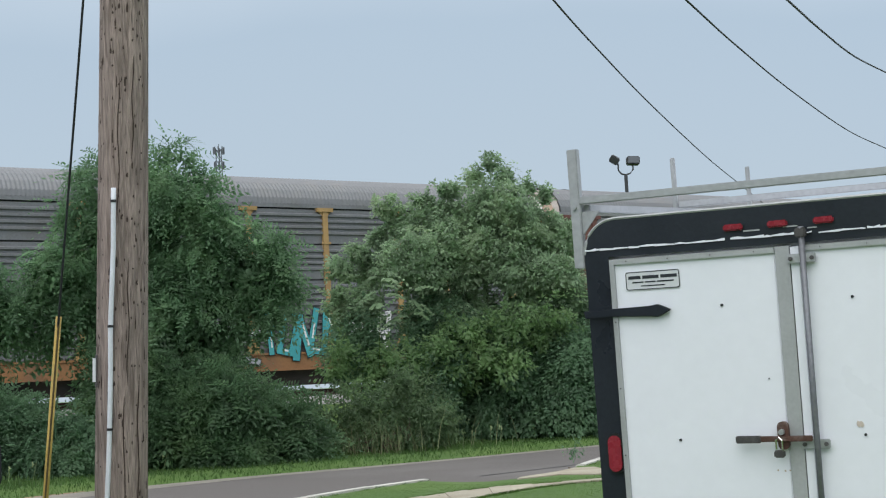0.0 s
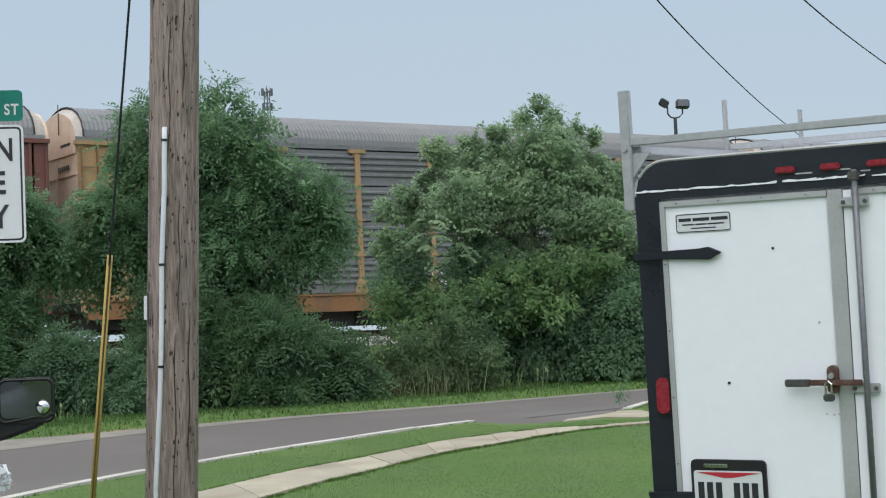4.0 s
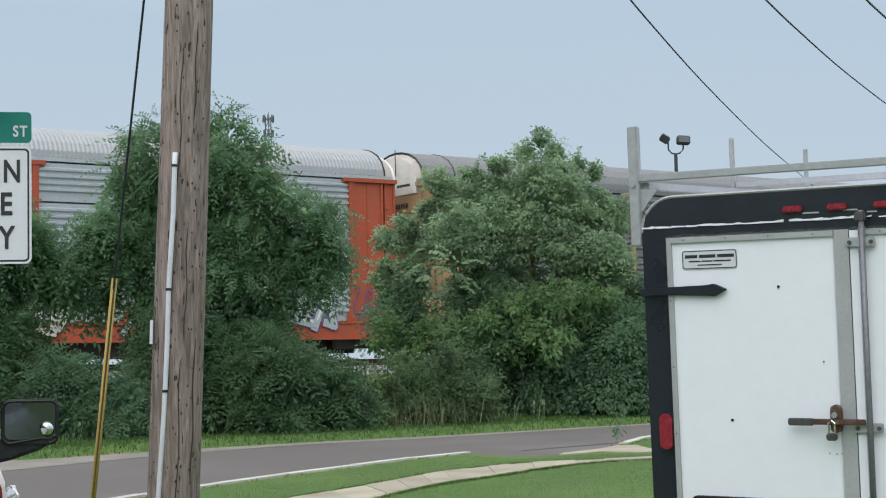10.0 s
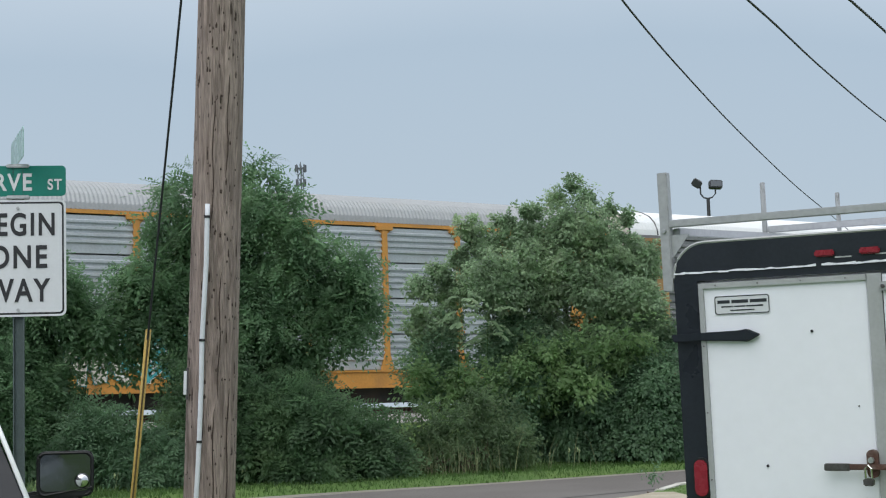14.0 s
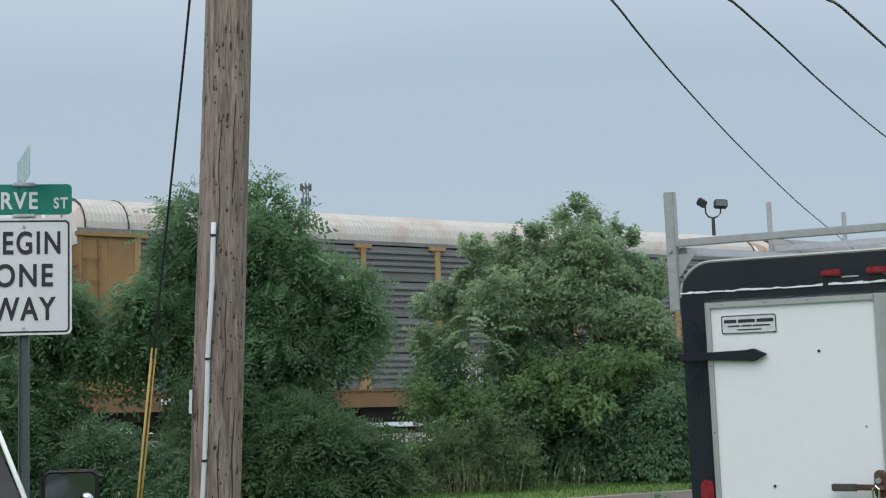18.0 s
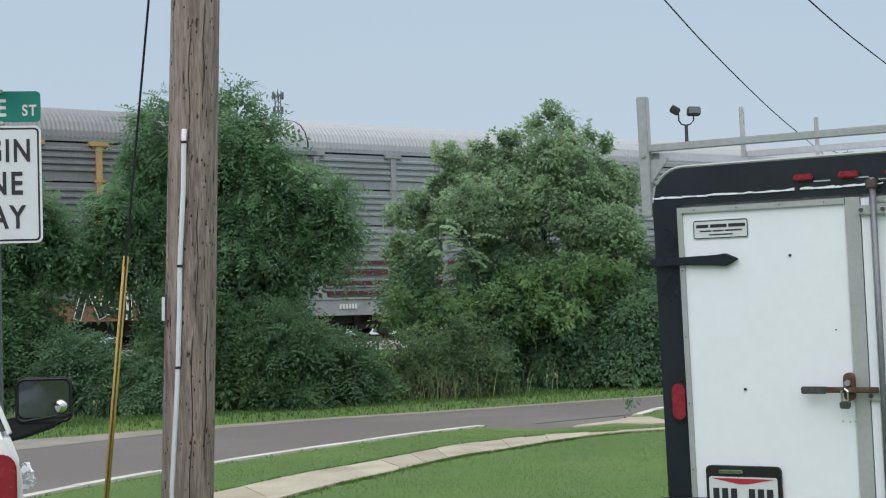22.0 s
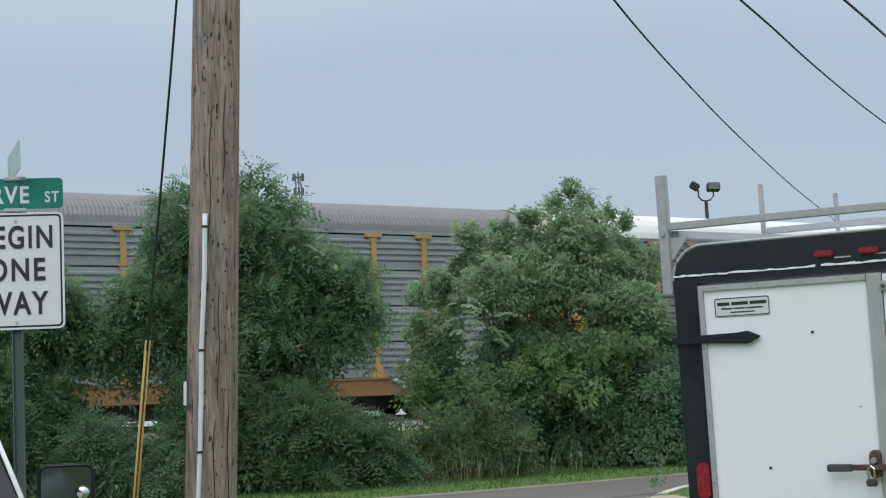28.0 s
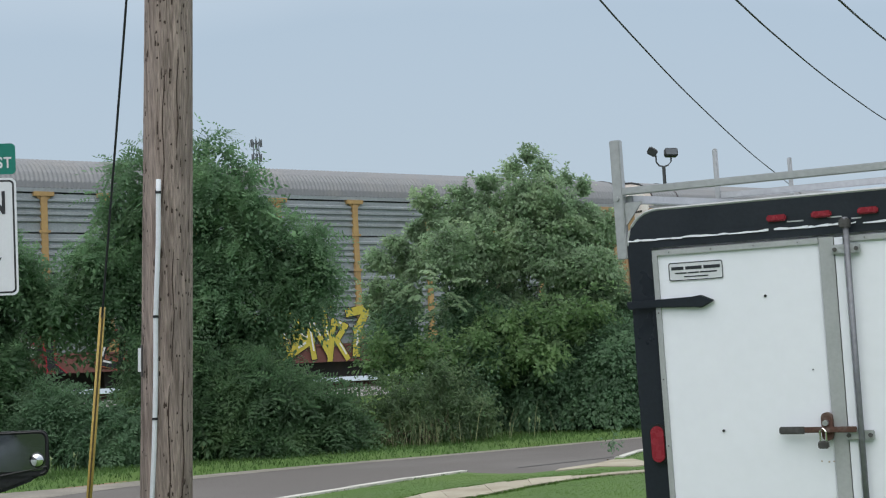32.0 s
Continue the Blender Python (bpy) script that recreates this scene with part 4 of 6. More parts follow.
G_WHITE, G_PURPLE = paint("spray_white", (0.70, 0.70, 0.70), amount=0.1), paint("spray_purple", (0.10, 0.08, 0.30), amount=0.1)
G_YEL, G_BLACK = paint("spray_yellow", (0.55, 0.45, 0.07), amount=0.1), paint("spray_black", (0.02, 0.02, 0.025), amount=0.1)
G_RED, G_PINK = paint("spray_red", (0.45, 0.02, 0.04), amount=0.1), paint("spray_pink", (0.6, 0.32, 0.32), amount=0.1)
G_LOGO_R, G_LOGO_B = paint("logo_red", (0.34, 0.012, 0.03), amount=0.1), paint("logo_blue", (0.035, 0.06, 0.20), amount=0.1)
G_MINT, G_PALE = paint("spray_mint", (0.26, 0.46, 0.40), amount=0.1), paint("spray_pale", (0.56, 0.52, 0.47), amount=0.15)
G_NAVY, G_RUST = paint("spray_navy", (0.012, 0.03, 0.11), amount=0.1), paint("spray_rust", (0.40, 0.12, 0.06), amount=0.2)
G_GREY = paint("spray_grey", (0.36, 0.37, 0.40), amount=0.1)
G_WINE = paint("logo_wine", (0.085, 0.018, 0.026), amount=0.2)

# shared meshes of the car's repeated parts
POSTS, TIERS = (1.65, 4.42, 6.27, 9.01, 11.74, 14.46, 17.19, 19.93, 21.78, 24.55), 4
TIER = (EAVE - 0.12 - SILL_HI) / TIERS


def ribbed(w, h, ribs=4, deep=0.06):
    """A side panel: flat lands between outward ribs, on a folded rim."""
    pts, base = [(0.0, 0.0), (0.0, 0.02)], h * 0.24
    step = (h - 0.06 - base) / ribs
    for i in range(ribs):
        z = base + i * step
        pts += [(0.0, z), (-deep, z + step * 0.2), (-deep, z + step * 0.5), (0.0, z + step * 0.7)]
    pts += [(0.0, h - 0.02), (0.0, h)]
    s = Shape()
    v = [(x, y, z) for y, z in pts for x in (0.0, w)]
    s.add(v, [(2 * i, 2 * i + 1, 2 * i + 3, 2 * i + 2) for i in range(len(pts) - 1)])
    return s.box(0, w, 0.005, 0.03, 0, h)


ME_PANELS = [ribbed(b - a - 0.03, TIER - 0.045).mesh("side_panel") for a, b in zip(POSTS, POSTS[1:])]
post_s = Shape().box(-0.09, 0.09, -0.10, 0.05, SILL_HI, EAVE - 0.1)
post_s.box(-0.29, 0.29, -0.12, 0.06, EAVE - 0.22, EAVE - 0.1).prism([(-0.22, EAVE - 0.22), (0.22, EAVE - 0.22), (0.09, EAVE - 0.36), (-0.09, EAVE - 0.36)], -0.07, -0.02, "y")
post_s.prism([(-0.24, SILL_HI), (0.24, SILL_HI), (0.11, SILL_HI + 0.45), (-0.11, SILL_HI + 0.45)], -0.09, -0.03, "y")
for z in (2.3, 3.4, 4.5):
    post_s.box(-0.16, 0.16, -0.115, -0.10, z, z + 0.07)
ME_POST = post_s.mesh("side_post")
roof_s, nx = Shape(), 386
for i in range(nx + 1):
    x = 0.13 + (BODY - 0.49) * i / nx
    lift = 0.036 if i % 2 else 0.0
    roof_s.v += [(x, y, z + lift) for y, z in ROOF_LINE]
k = len(ROOF_LINE)
roof_s.f += [(i * k + j, (i + 1) * k + j, (i + 1) * k + j + 1, i * k + j + 1) for i in range(nx) for j in range(k - 1)]
ME_ROOF = roof_s.mesh("roof")
hood_s = Shape()
for x, d in ((BODY - 0.36, 0.05), (BODY - 0.22, 0.06), (BODY - 0.05, 0.16)):
    hood_s.v += [(x, y, z - d) for y, z in ROOF_LINE]
hood_s.f += [(i * k + j, (i + 1) * k + j, (i + 1) * k + j + 1, i * k + j + 1) for i in range(2) for j in range(k - 1)]
ME_HOOD = hood_s.mesh("end_hood", True)
# the leading end: a face set in from the roof line, with a slanting hood back to the roof
FACE_X = -0.07
face_line = [(DEEP / 2 + (y - DEEP / 2) * 0.95, EAVE - 0.1 + (z - EAVE + 0.1) * 0.87) for y, z in ROOF_LINE]
hood_f = Shape()
for x, line in ((0.14, ROOF_LINE), (FACE_X + 0.03, [(y, z + 0.02) for y, z in face_line]), (FACE_X, face_line)):
    hood_f.v += [(x, y, z - 0.02) for y, z in line]
hood_f.f += [(i * k + j, (i + 1) * k + j, (i + 1) * k + j + 1, i * k + j + 1) for i in range(2) for j in range(k - 1)]
ME_HOOD_F = hood_f.mesh("end_hood", True)
ME_ARCH = Shape().tube([(0, y, z + 0.03) for y, z in ROOF_LINE], 0.027, 6).mesh("roof_arch")
ME_RETURN = Shape().box(0.0, 0.40, -0.05, 0.04, SILL_HI - 0.35, EAVE - 0.23).box(0.30, 0.36, -0.09, -0.051, SILL_HI, EAVE - 0.3).mesh("end_return")
ME_HINGE = Shape().box(0.0, 0.12, -0.075, -0.051, 0, 0.09).mesh("hinge")
end_no, cap_no = Shape(), Shape()
for q in range(6):
    end_no.box(-0.036, -0.031, 0.6 + q * 0.15, 0.71 + q * 0.15, EAVE - 0.86, EAVE - 0.72)
    cap_no.box(-0.037, -0.031, 0.45 + q * 0.13, 0.56 + q * 0.13, EAVE - 0.18, EAVE - 0.10)
ME_ENDNO, ME_CAPNO = end_no.mesh("end_number"), cap_no.mesh("cap_lettering")
ME_ROD = Shape().tube([(-0.06, 1.25, EAVE + 0.2), (-0.06, 1.25, EAVE + 1.08)], 0.014, 6).mesh("end_rod")
ME_SILL = Shape().box(0.1, BODY - 0.3, -0.06, 0.06, SILL_LO, SILL_HI).box(0.1, BODY - 0.3, -0.10, -0.06, SILL_LO, SILL_LO + 0.06).box(0.1, BODY - 0.3, -0.10, -0.06, SILL_HI - 0.06, SILL_HI).mesh("side_sill")
ME_EAVE = Shape().box(-0.08, BODY - 0.1, -0.035, 0.05, EAVE - 0.10, EAVE + 0.012).mesh("eave_rail")
ME_BACK = Shape().box(-0.05, BODY - 0.12, DEEP - 0.1, DEEP, SILL_LO, EAVE).mesh("far_side")
ME_DECK = Shape().box(-0.05, BODY - 0.1, 0.1, DEEP - 0.1, SILL_LO + 0.2, SILL_HI - 0.05).box(1.0, BODY - 1, 1.0, 2.2, 0.2, SILL_LO + 0.2).box(6.2, BODY - 6.2, 0.4, 2.8, 0.16, SILL_LO + 0.2).box(9.0, 11.5, 0.3, 1.0, 0.26, 0.6).box(0.0, 2.2, 0.3, 2.9, 0.34, SILL_LO + 0.2).box(BODY - 2.2, BODY - 0.15, 0.3, 2.9, 0.34, SILL_LO + 0.2).box(2.2, 5.2, 0.9, 2.3, 0.25, SILL_LO + 0.2).box(BODY - 5.2, BODY - 2.2, 0.9, 2.3, 0.25, SILL_LO + 0.2).mesh("deck")
ME_ENDPLATE = Shape().box(0.0, 1.62, -0.05, 0.04, SILL_HI - 0.35, EAVE - 0.1).mesh("end_plate")
ME_STILE = Shape().box(0.0, 0.12, -0.09, -0.051, SILL_HI, EAVE - 0.225).mesh("stile")
ME_HEAD = Shape().box(-0.06, 1.75, -0.14, 0.03, EAVE - 0.22, EAVE - 0.10).mesh("head_rail")
ME_BATTEN = Shape().box(0.78, 0.84, -0.075, -0.051, SILL_HI, EAVE - 0.225).mesh("batten")
lad = Shape().box(0.04, 0.07, -0.16, -0.12, 1.0, EAVE - 0.3).box(0.52, 0.56, -0.13, -0.051, 1.0, EAVE - 0.3)
for i in range(7):
    lad.box(0.04, 0.56, -0.155, -0.13, 1.15 + i * 0.62, 1.18 + i * 0.62)
ME_LADDER = lad.mesh("ladder")
ME_DOOR = Shape().prism([(0.02, SILL_HI - 0.3), (1.59, SILL_HI - 0.3), (1.59, EAVE - 0.45), (0.02, EAVE - 0.45)], 0.0, 0.07, "x")
for z in (1.6, 2.4, 3.2, 4.0, 4.7):
    ME_DOOR.box(-0.03, 0.0, 0.1, 1.5, z, z + 0.07)
ME_DOOR = ME_DOOR.mesh("end_door")
cap = [(y, z - 0.16) for y, z in ROOF_LINE]
ME_FACE = Shape().prism([(y, z - 0.021) for y, z in face_line] + [(DEEP - 0.09, EAVE - 0.44), (0.09, EAVE - 0.44)], 0.0, 0.09, "x").mesh("end_cap")
ME_CAP = Shape().prism(cap + [(DEEP - 0.01, EAVE - 0.44), (0.01, EAVE - 0.44)], -0.03, 0.09, "x").mesh("end_cap")
bog = Shape().box(-1.35, 1.35, 0.55, 0.72, 0.38, 0.6).box(-0.45, 0.45, 0.5, 0.75, 0.2, 0.62).box(-0.2, 0.2, 0.5, 2.7, 0.35, 0.62)
bog.box(-1.35, 1.35, 2.48, 2.65, 0.38, 0.6)
ME_BOGIE = bog.mesh("bogie_frame")
wh = Shape()
for y in (0.86, 2.34):
    wh.disc((0, y, 0.43), 0.43, 0.11, "y", 20)
    wh.disc((0, y + (0.06 if y < 1 else -0.06), 0.43), 0.46, 0.03, "y", 20)
ME_WHEELS = wh.disc((0, 1.6, 0.43), 0.08, 1.5, "y", 8).mesh("wheelset")
ME_COUPLER = Shape().box(-0.42, 0.3, 1.5, 1.7, 0.7, 0.95).box(-0.45, -0.25, 1.42, 1.78, 0.66, 1.0).mesh("coupler")


def ribbon(shape, pts, w, y, depth=0.003):
    """A flat painted stroke w wide along (x, z) points, its face at y."""
    for k, ((x0, z0), (x1, z1)) in enumerate(zip(pts, pts[1:])):
        ln = math.hypot(x1 - x0, z1 - z0) + 1e-6
        ux, uz = (x1 - x0) / ln * w * 0.45, (z1 - z0) / ln * w * 0.45
        nx, nz = -(z1 - z0) / ln * w / 2, (x1 - x0) / ln * w / 2
        q = [(x0 - ux + nx, z0 - uz + nz), (x0 - ux - nx, z0 - uz - nz), (x1 + ux - nx, z1 + uz - nz), (x1 + ux + nx, z1 + uz + nz)]
        q = [(a, max(SILL_LO + 0.01, b)) for a, b in q]
        shape.prism(q, y - 0.0006 * (k % 3), y + depth, "y")


def scrawl(seed, x0, w, z0, h, n=4):
    """Sprayed letters: interlocked strokes with a dark edge, and thin pale lights in them."""
    r = random.Random(seed)
    fill, line, shard = Shape(), Shape(), Shape()
    forms = [[(0, 0), (0.15, 1), (0.9, 0.85), (0.3, 0.5), (0.95, 0)], [(0.9, 0.95), (0.1, 0.8), (0.0, 0.15), (0.95, 0.05)], [(0, 0), (0.4, 1), (0.95, 0.05)], [(0.05, 1), (0.0, 0.1), (0.85, 0.0), (0.95, 0.9)],
             [(0.95, 0.9), (0.1, 0.95), (0.75, 0.5), (0.0, 0.05)], [(0.1, 0), (0.05, 1), (0.9, 0.1), (0.95, 1)], [(0, 0.9), (0.95, 1), (0.45, 0.5), (0.5, 0)], [(0.05, 0.05), (0.1, 0.95), (0.8, 0.7), (0.15, 0.45), (0.9, 0.3), (0.1, 0.05)]]
    for i in range(n):
        cw = w / n * r.uniform(0.85, 1.1)
        cx, lean = x0 + w * i / n, r.uniform(-0.12, 0.22)
        ch, lift = h * r.uniform(0.75, 1.0), h * r.uniform(0.0, 0.15)
        pts = [(cx + a * cw + lean * b * ch + r.uniform(-0.06, 0.06), z0 + lift + b * ch + r.uniform(-0.05, 0.05)) for a, b in r.choice(forms)]
        if r.random() < 0.5:
            pts.append((pts[-1][0] + r.uniform(-0.5, 0.5), pts[-1][1] + r.uniform(-0.25, 0.25) * h))
        st = h * r.uniform(0.11, 0.18)
        ribbon(line, pts, st + 0.05, -0.107 - 0.0011 * (i % 4))
        ribbon(fill, pts, st, -0.113 - 0.0011 * (i % 4))
        for (a, b), (c, d) in zip(pts, pts[1:]):
            if r.random() < 0.6:
                k0, k1 = r.uniform(0.1, 0.4), r.uniform(0.55, 0.9)
                ribbon(shard, [(a + (c - a) * k0 + 0.02, b + (d - b) * k0 + st * 0.2), (a + (c - a) * k1 + 0.02, b + (d - b) * k1 + st * 0.2)], st * 0.28, -0.121)
    return fill, line, shard


def tag(seed, x0, w, z0, h):
    """A thin looping signature in one sprayed line."""
    r = random.Random(seed)
    s = Shape()
    n = 26
    pts = [(x0 + w * k / n + 0.16 * w * math.sin(k * 1.35 + seed), z0 + h * (0.5 + 0.42 * math.sin(k * 0.95 + 1.3 * seed) * math.cos(k * 0.31))) for k in range(n + 1)]
    ribbon(s, pts, 0.035, -0.108)
    ribbon(s, [(x0 + r.uniform(0, 0.2) * w, z0 + 0.02), (x0 + 0.9 * w, z0 + r.uniform(0.0, 0.2) * h)], 0.03, -0.109)
    return s


def autorack(i, s, st):
    """One covered car carrier. Its left end stands at s along the track; near side towards the road."""
    car = thing("autorack_railcar", pose(*(TRACK + ALONG * s), 0, 0, TURN) @ pose(0, 0, RAIL), st["label"], "railcar", "cars of the freight train")
    frame_mat, pan, end_mat = st["post"], st["panel"], st.get("end", st["post"])
    part("roof", ME_ROOF, st["roof"], car, st.get("roof_label", ""))
    part("side_sill", ME_SILL, st.get("sill", T_BROWN), car)
    part("eave_rail", ME_EAVE, st.get("eave", pan), car)
    part("far_side", ME_BACK, pan, car)
    part("deck", ME_DECK, T_DARK, car)
    for me, x in zip(ME_PANELS, POSTS):
        for t in range(TIERS):
            part("side_panel", me, pan, car, m=pose(x + 0.015, 0, SILL_HI + 0.02 + t * TIER))
    for x in POSTS:
        part("side_post", ME_POST, frame_mat, car, m=pose(x, 0, 0))
    part("end_hood", ME_HOOD, T_HOOD, car, "dirty cream hood over the rear end")
    part("end_hood", ME_HOOD_F, T_HOOD, car, "dirty cream hood slanting up to the roof")
    for x in (0.15, 1.42, BODY - 0.37):
        part("roof_arch", ME_ARCH, T_BLACKP, car, "black curved roof joint", m=pose(x, 0, 0))
    for x, k in ((FACE_X + 0.03, 1.07), (BODY - 1.65, 0.71)):
        plate = part("end_plate", ME_ENDPLATE, end_mat, car, m=pose(x, 0, 0) @ Matrix.Diagonal((k, 1, 1, 1)))
        part("stile", ME_STILE, end_mat, plate)
        part("stile", ME_STILE, end_mat, plate, m=pose(1.5, 0, 0))
        part("batten", ME_BATTEN, end_mat, plate)
        part("head_rail", ME_HEAD, end_mat, car, m=pose(x - 0.05 if x < 1 else BODY - 1.74, 0, 0))
    ret = part("end_return", ME_RETURN, end_mat, car, m=pose(BODY - 0.42, 0, 0))
    for z in (1.7, 2.7, 3.7, 4.7):
        part("hinge", ME_HINGE, end_mat, ret, m=pose(0.02, 0, z))
    part("end_number", ME_ENDNO, T_DARK if end_mat not in (T_MAROON, T_RED) else G_WHITE, car, "dark painted number on the end door", m=pose(FACE_X + 0.03, 0, 0))
    part("cap_lettering", ME_CAPNO, T_DARK, car, "small dark lettering on the end cap", m=pose(FACE_X + 0.03, 0, 0))
    part("end_rod", ME_ROD, T_BLACKP, car, "thin black upright rod", m=pose(FACE_X + 0.03, 0, 0))
    part("ladder", ME_LADDER, T_BROWN, car, "rusty ladder at the car's corner", m=pose(FACE_X + 0.03, 0, 0))
    for y in (0, 1.6):
        part("end_door", ME_DOOR, st.get("face", end_mat), car, m=pose(FACE_X + 0.03, y, 0))
        part("end_door", ME_DOOR, st.get("face", end_mat), car, m=pose(BODY - 0.1, y, 0))
    part("end_cap", ME_FACE, st.get("cap", T_WHITE), car, "pale rounded end cap", m=pose(FACE_X, 0, 0))
    part("end_cap", ME_CAP, st.get("cap", T_WHITE), car, "pale rounded end cap", m=pose(BODY - 0.06, 0, 0))
    for x in (3.6, BODY - 3.6):
        bogie = part("bogie", ME_BOGIE, T_DARK, car, m=pose(x, 0, 0))
        for dx in (-0.9, 0.9):
            part("wheelset", ME_WHEELS, M_DKSTEEL, bogie, m=pose(dx, 0, 0))
    part("coupler", ME_COUPLER, T_DARK, car, m=pose(0.0, 0, 0))
    part("coupler", ME_COUPLER, T_DARK, car, m=pose(BODY, 3.2, 0, 0, 0, 180))
    bars = Shape()
    for q in range(6):
        bars.box(2.3 + q * 0.11, 2.37 + q * 0.11, -0.108, -0.10, SILL_LO + 0.20, SILL_LO + 0.35)
    part("car_number", bars, G_WHITE if st.get("sill", T_BROWN) not in (T_ORANGE, T_RUST) else G_BLACK, car, "white painted number on the sill")
    for x0, w, fill_mat, line_mat, z0, h in st.get("spray", ()):
        fill, line, shard = scrawl(100 + i * 7 + int(x0 * 3), x0, w, z0, h, max(3, round(w / 0.58)))
        tagged(part("graffiti", fill, fill_mat, car, "sprayed graffiti letters"), kind="stuff")
        tagged(part("graffiti_outline", line, line_mat, car, "sprayed graffiti outlines"), kind="stuff")
        tagged(part("graffiti_shade", shard, G_WHITE if fill_mat != G_WHITE else G_GREY, car, "pale sprayed highlights"), kind="stuff")
    for q, (x0, w, z0, h, mat) in enumerate(st.get("tags", ())):
        tagged(part("graffiti_tag", tag(i * 5 + q, x0, w, z0, h), mat, car, "thin sprayed signature"), kind="stuff")
    if "plaque" in st:
        x0, z0, w, h = st["plaque"]
        cut = 0.18
        ring8 = [(x0 + cut, z0), (x0 + w - cut, z0), (x0 + w, z0 + cut), (x0 + w, z0 + h - cut), (x0 + w - cut, z0 + h), (x0 + cut, z0 + h), (x0, z0 + h - cut), (x0, z0 + cut)]
        sign8 = part("emblem_rim", Shape().prism(ring8, -0.10, -0.064, "y"), T_YELLOW, car, "eight-sided painted emblem")
        part("emblem", Shape().prism([(x0 + w / 2 + (a - x0 - w / 2) * 0.88, z0 + h / 2 + (b - z0 - h / 2) * 0.88) for a, b in ring8], -0.104, -0.1, "y"), G_PALE, sign8)
        lines8 = Shape()
        for q in range(4):
            lines8.box(x0 + 0.14, x0 + w - 0.14, -0.108, -0.1045, z0 + 0.15 + q * 0.16, z0 + 0.21 + q * 0.16)
        part("emblem_bars", lines8, G_LOGO_R, sign8)
    if "vent" in st:
        part("door_vent", Shape().box(BODY - 1.1, BODY - 0.84, -0.062, -0.0515, EAVE - 0.78, EAVE - 0.38), T_DARK, car, "small dark opening in the end plate")
    for q in range(st.get("stripes", 0)):
        part("stripe", Shape().box(1.9, 24.1, -0.090, -0.064, 1.24 + q * 0.31, 1.37 + q * 0.31), G_WINE, car)
    if "logo" in st:
        kind, x0, w, z0, h = st["logo"]
        plate_mat = {"shield": T_YELLOW, "octagon": T_ORANGE, "wine": G_WINE, "bars": T_TAN, "plain": pan}[kind]
        plate = part("logo_panel", Shape().box(x0, x0 + w, -0.13, -0.06, z0, z0 + h), plate_mat, car, "painted panel with a plain emblem")
        cx, cz = x0 + w / 2, z0 + h * 0.62
        if kind == "shield":
            part("emblem", Shape().prism([(cx - 0.42, cz + 0.45), (cx + 0.42, cz + 0.45), (cx + 0.42, cz - 0.15), (cx, cz - 0.62), (cx - 0.42, cz - 0.15)], -0.14, -0.131, "y"), G_WHITE, plate)
            part("emblem_band", Shape().prism([(cx - 0.38, cz + 0.41), (cx + 0.38, cz + 0.41), (cx + 0.38, cz + 0.02), (cx - 0.38, cz + 0.02)], -0.146, -0.141, "y"), G_LOGO_B, plate)
            stripes = Shape()
            for q in range(4):
                stripes.box(cx - 0.36 + q * 0.2, cx - 0.27 + q * 0.2, -0.146, -0.141, cz - 0.3, cz - 0.02)
            part("emblem_stripes", stripes, G_LOGO_R, plate)
        if kind == "octagon":
            oc, ow, oh, c8 = [], 0.68, 1.02, 0.3
            oc = [(cx - ow, cz - oh + c8), (cx - ow + c8, cz - oh), (cx + ow - c8, cz - oh), (cx + ow, cz - oh + c8), (cx + ow, cz + oh - c8), (cx + ow - c8, cz + oh), (cx - ow + c8, cz + oh), (cx - ow, cz + oh - c8)]
            part("emblem_rim", Shape().prism(oc, -0.14, -0.131, "y"), G_WHITE, plate)
            part("emblem", Shape().prism([(cx + (a - cx) * 0.93, cz + (b - cz) * 0.94) for a, b in oc], -0.146, -0.141, "y"), G_LOGO_R, plate)
            lines = Shape()
            for q, (a, b) in enumerate(((-0.42, 0.45), (-0.40, 0.2), (-0.48, 0.5), (-0.2, 0.4))):
                lines.box(cx + a, cx + b, -0.152, -0.147, cz + 0.55 - q * 0.42, cz + 0.75 - q * 0.42)
            part("emblem_bars", lines, G_WHITE, plate)
        if kind == "plain":
            for q in range(3):
                part("emblem_bar", Shape().box(x0 + q * 0.5, x0 + q * 0.5 + 0.38, -0.14, -0.131, z0 + 0.05, z0 + h - 0.05), T_YELLOW, plate)
        if kind in ("wine", "bars"):
            lines = Shape().box(x0 + w * 0.12, x0 + w * 0.88, -0.14, -0.131, z0 + h * 0.42, z0 + h * 0.72).box(x0 + w * 0.3, x0 + w * 0.7, -0.14, -0.131, z0 + h * 0.2, z0 + h * 0.3)
            part("emblem_bars", lines, G_WHITE if kind == "wine" else T_BROWN, plate)
    return car


def style(label, post, panel, roof, **kw):
    return dict(label=label, post=post, panel=panel, roof=roof, **kw)


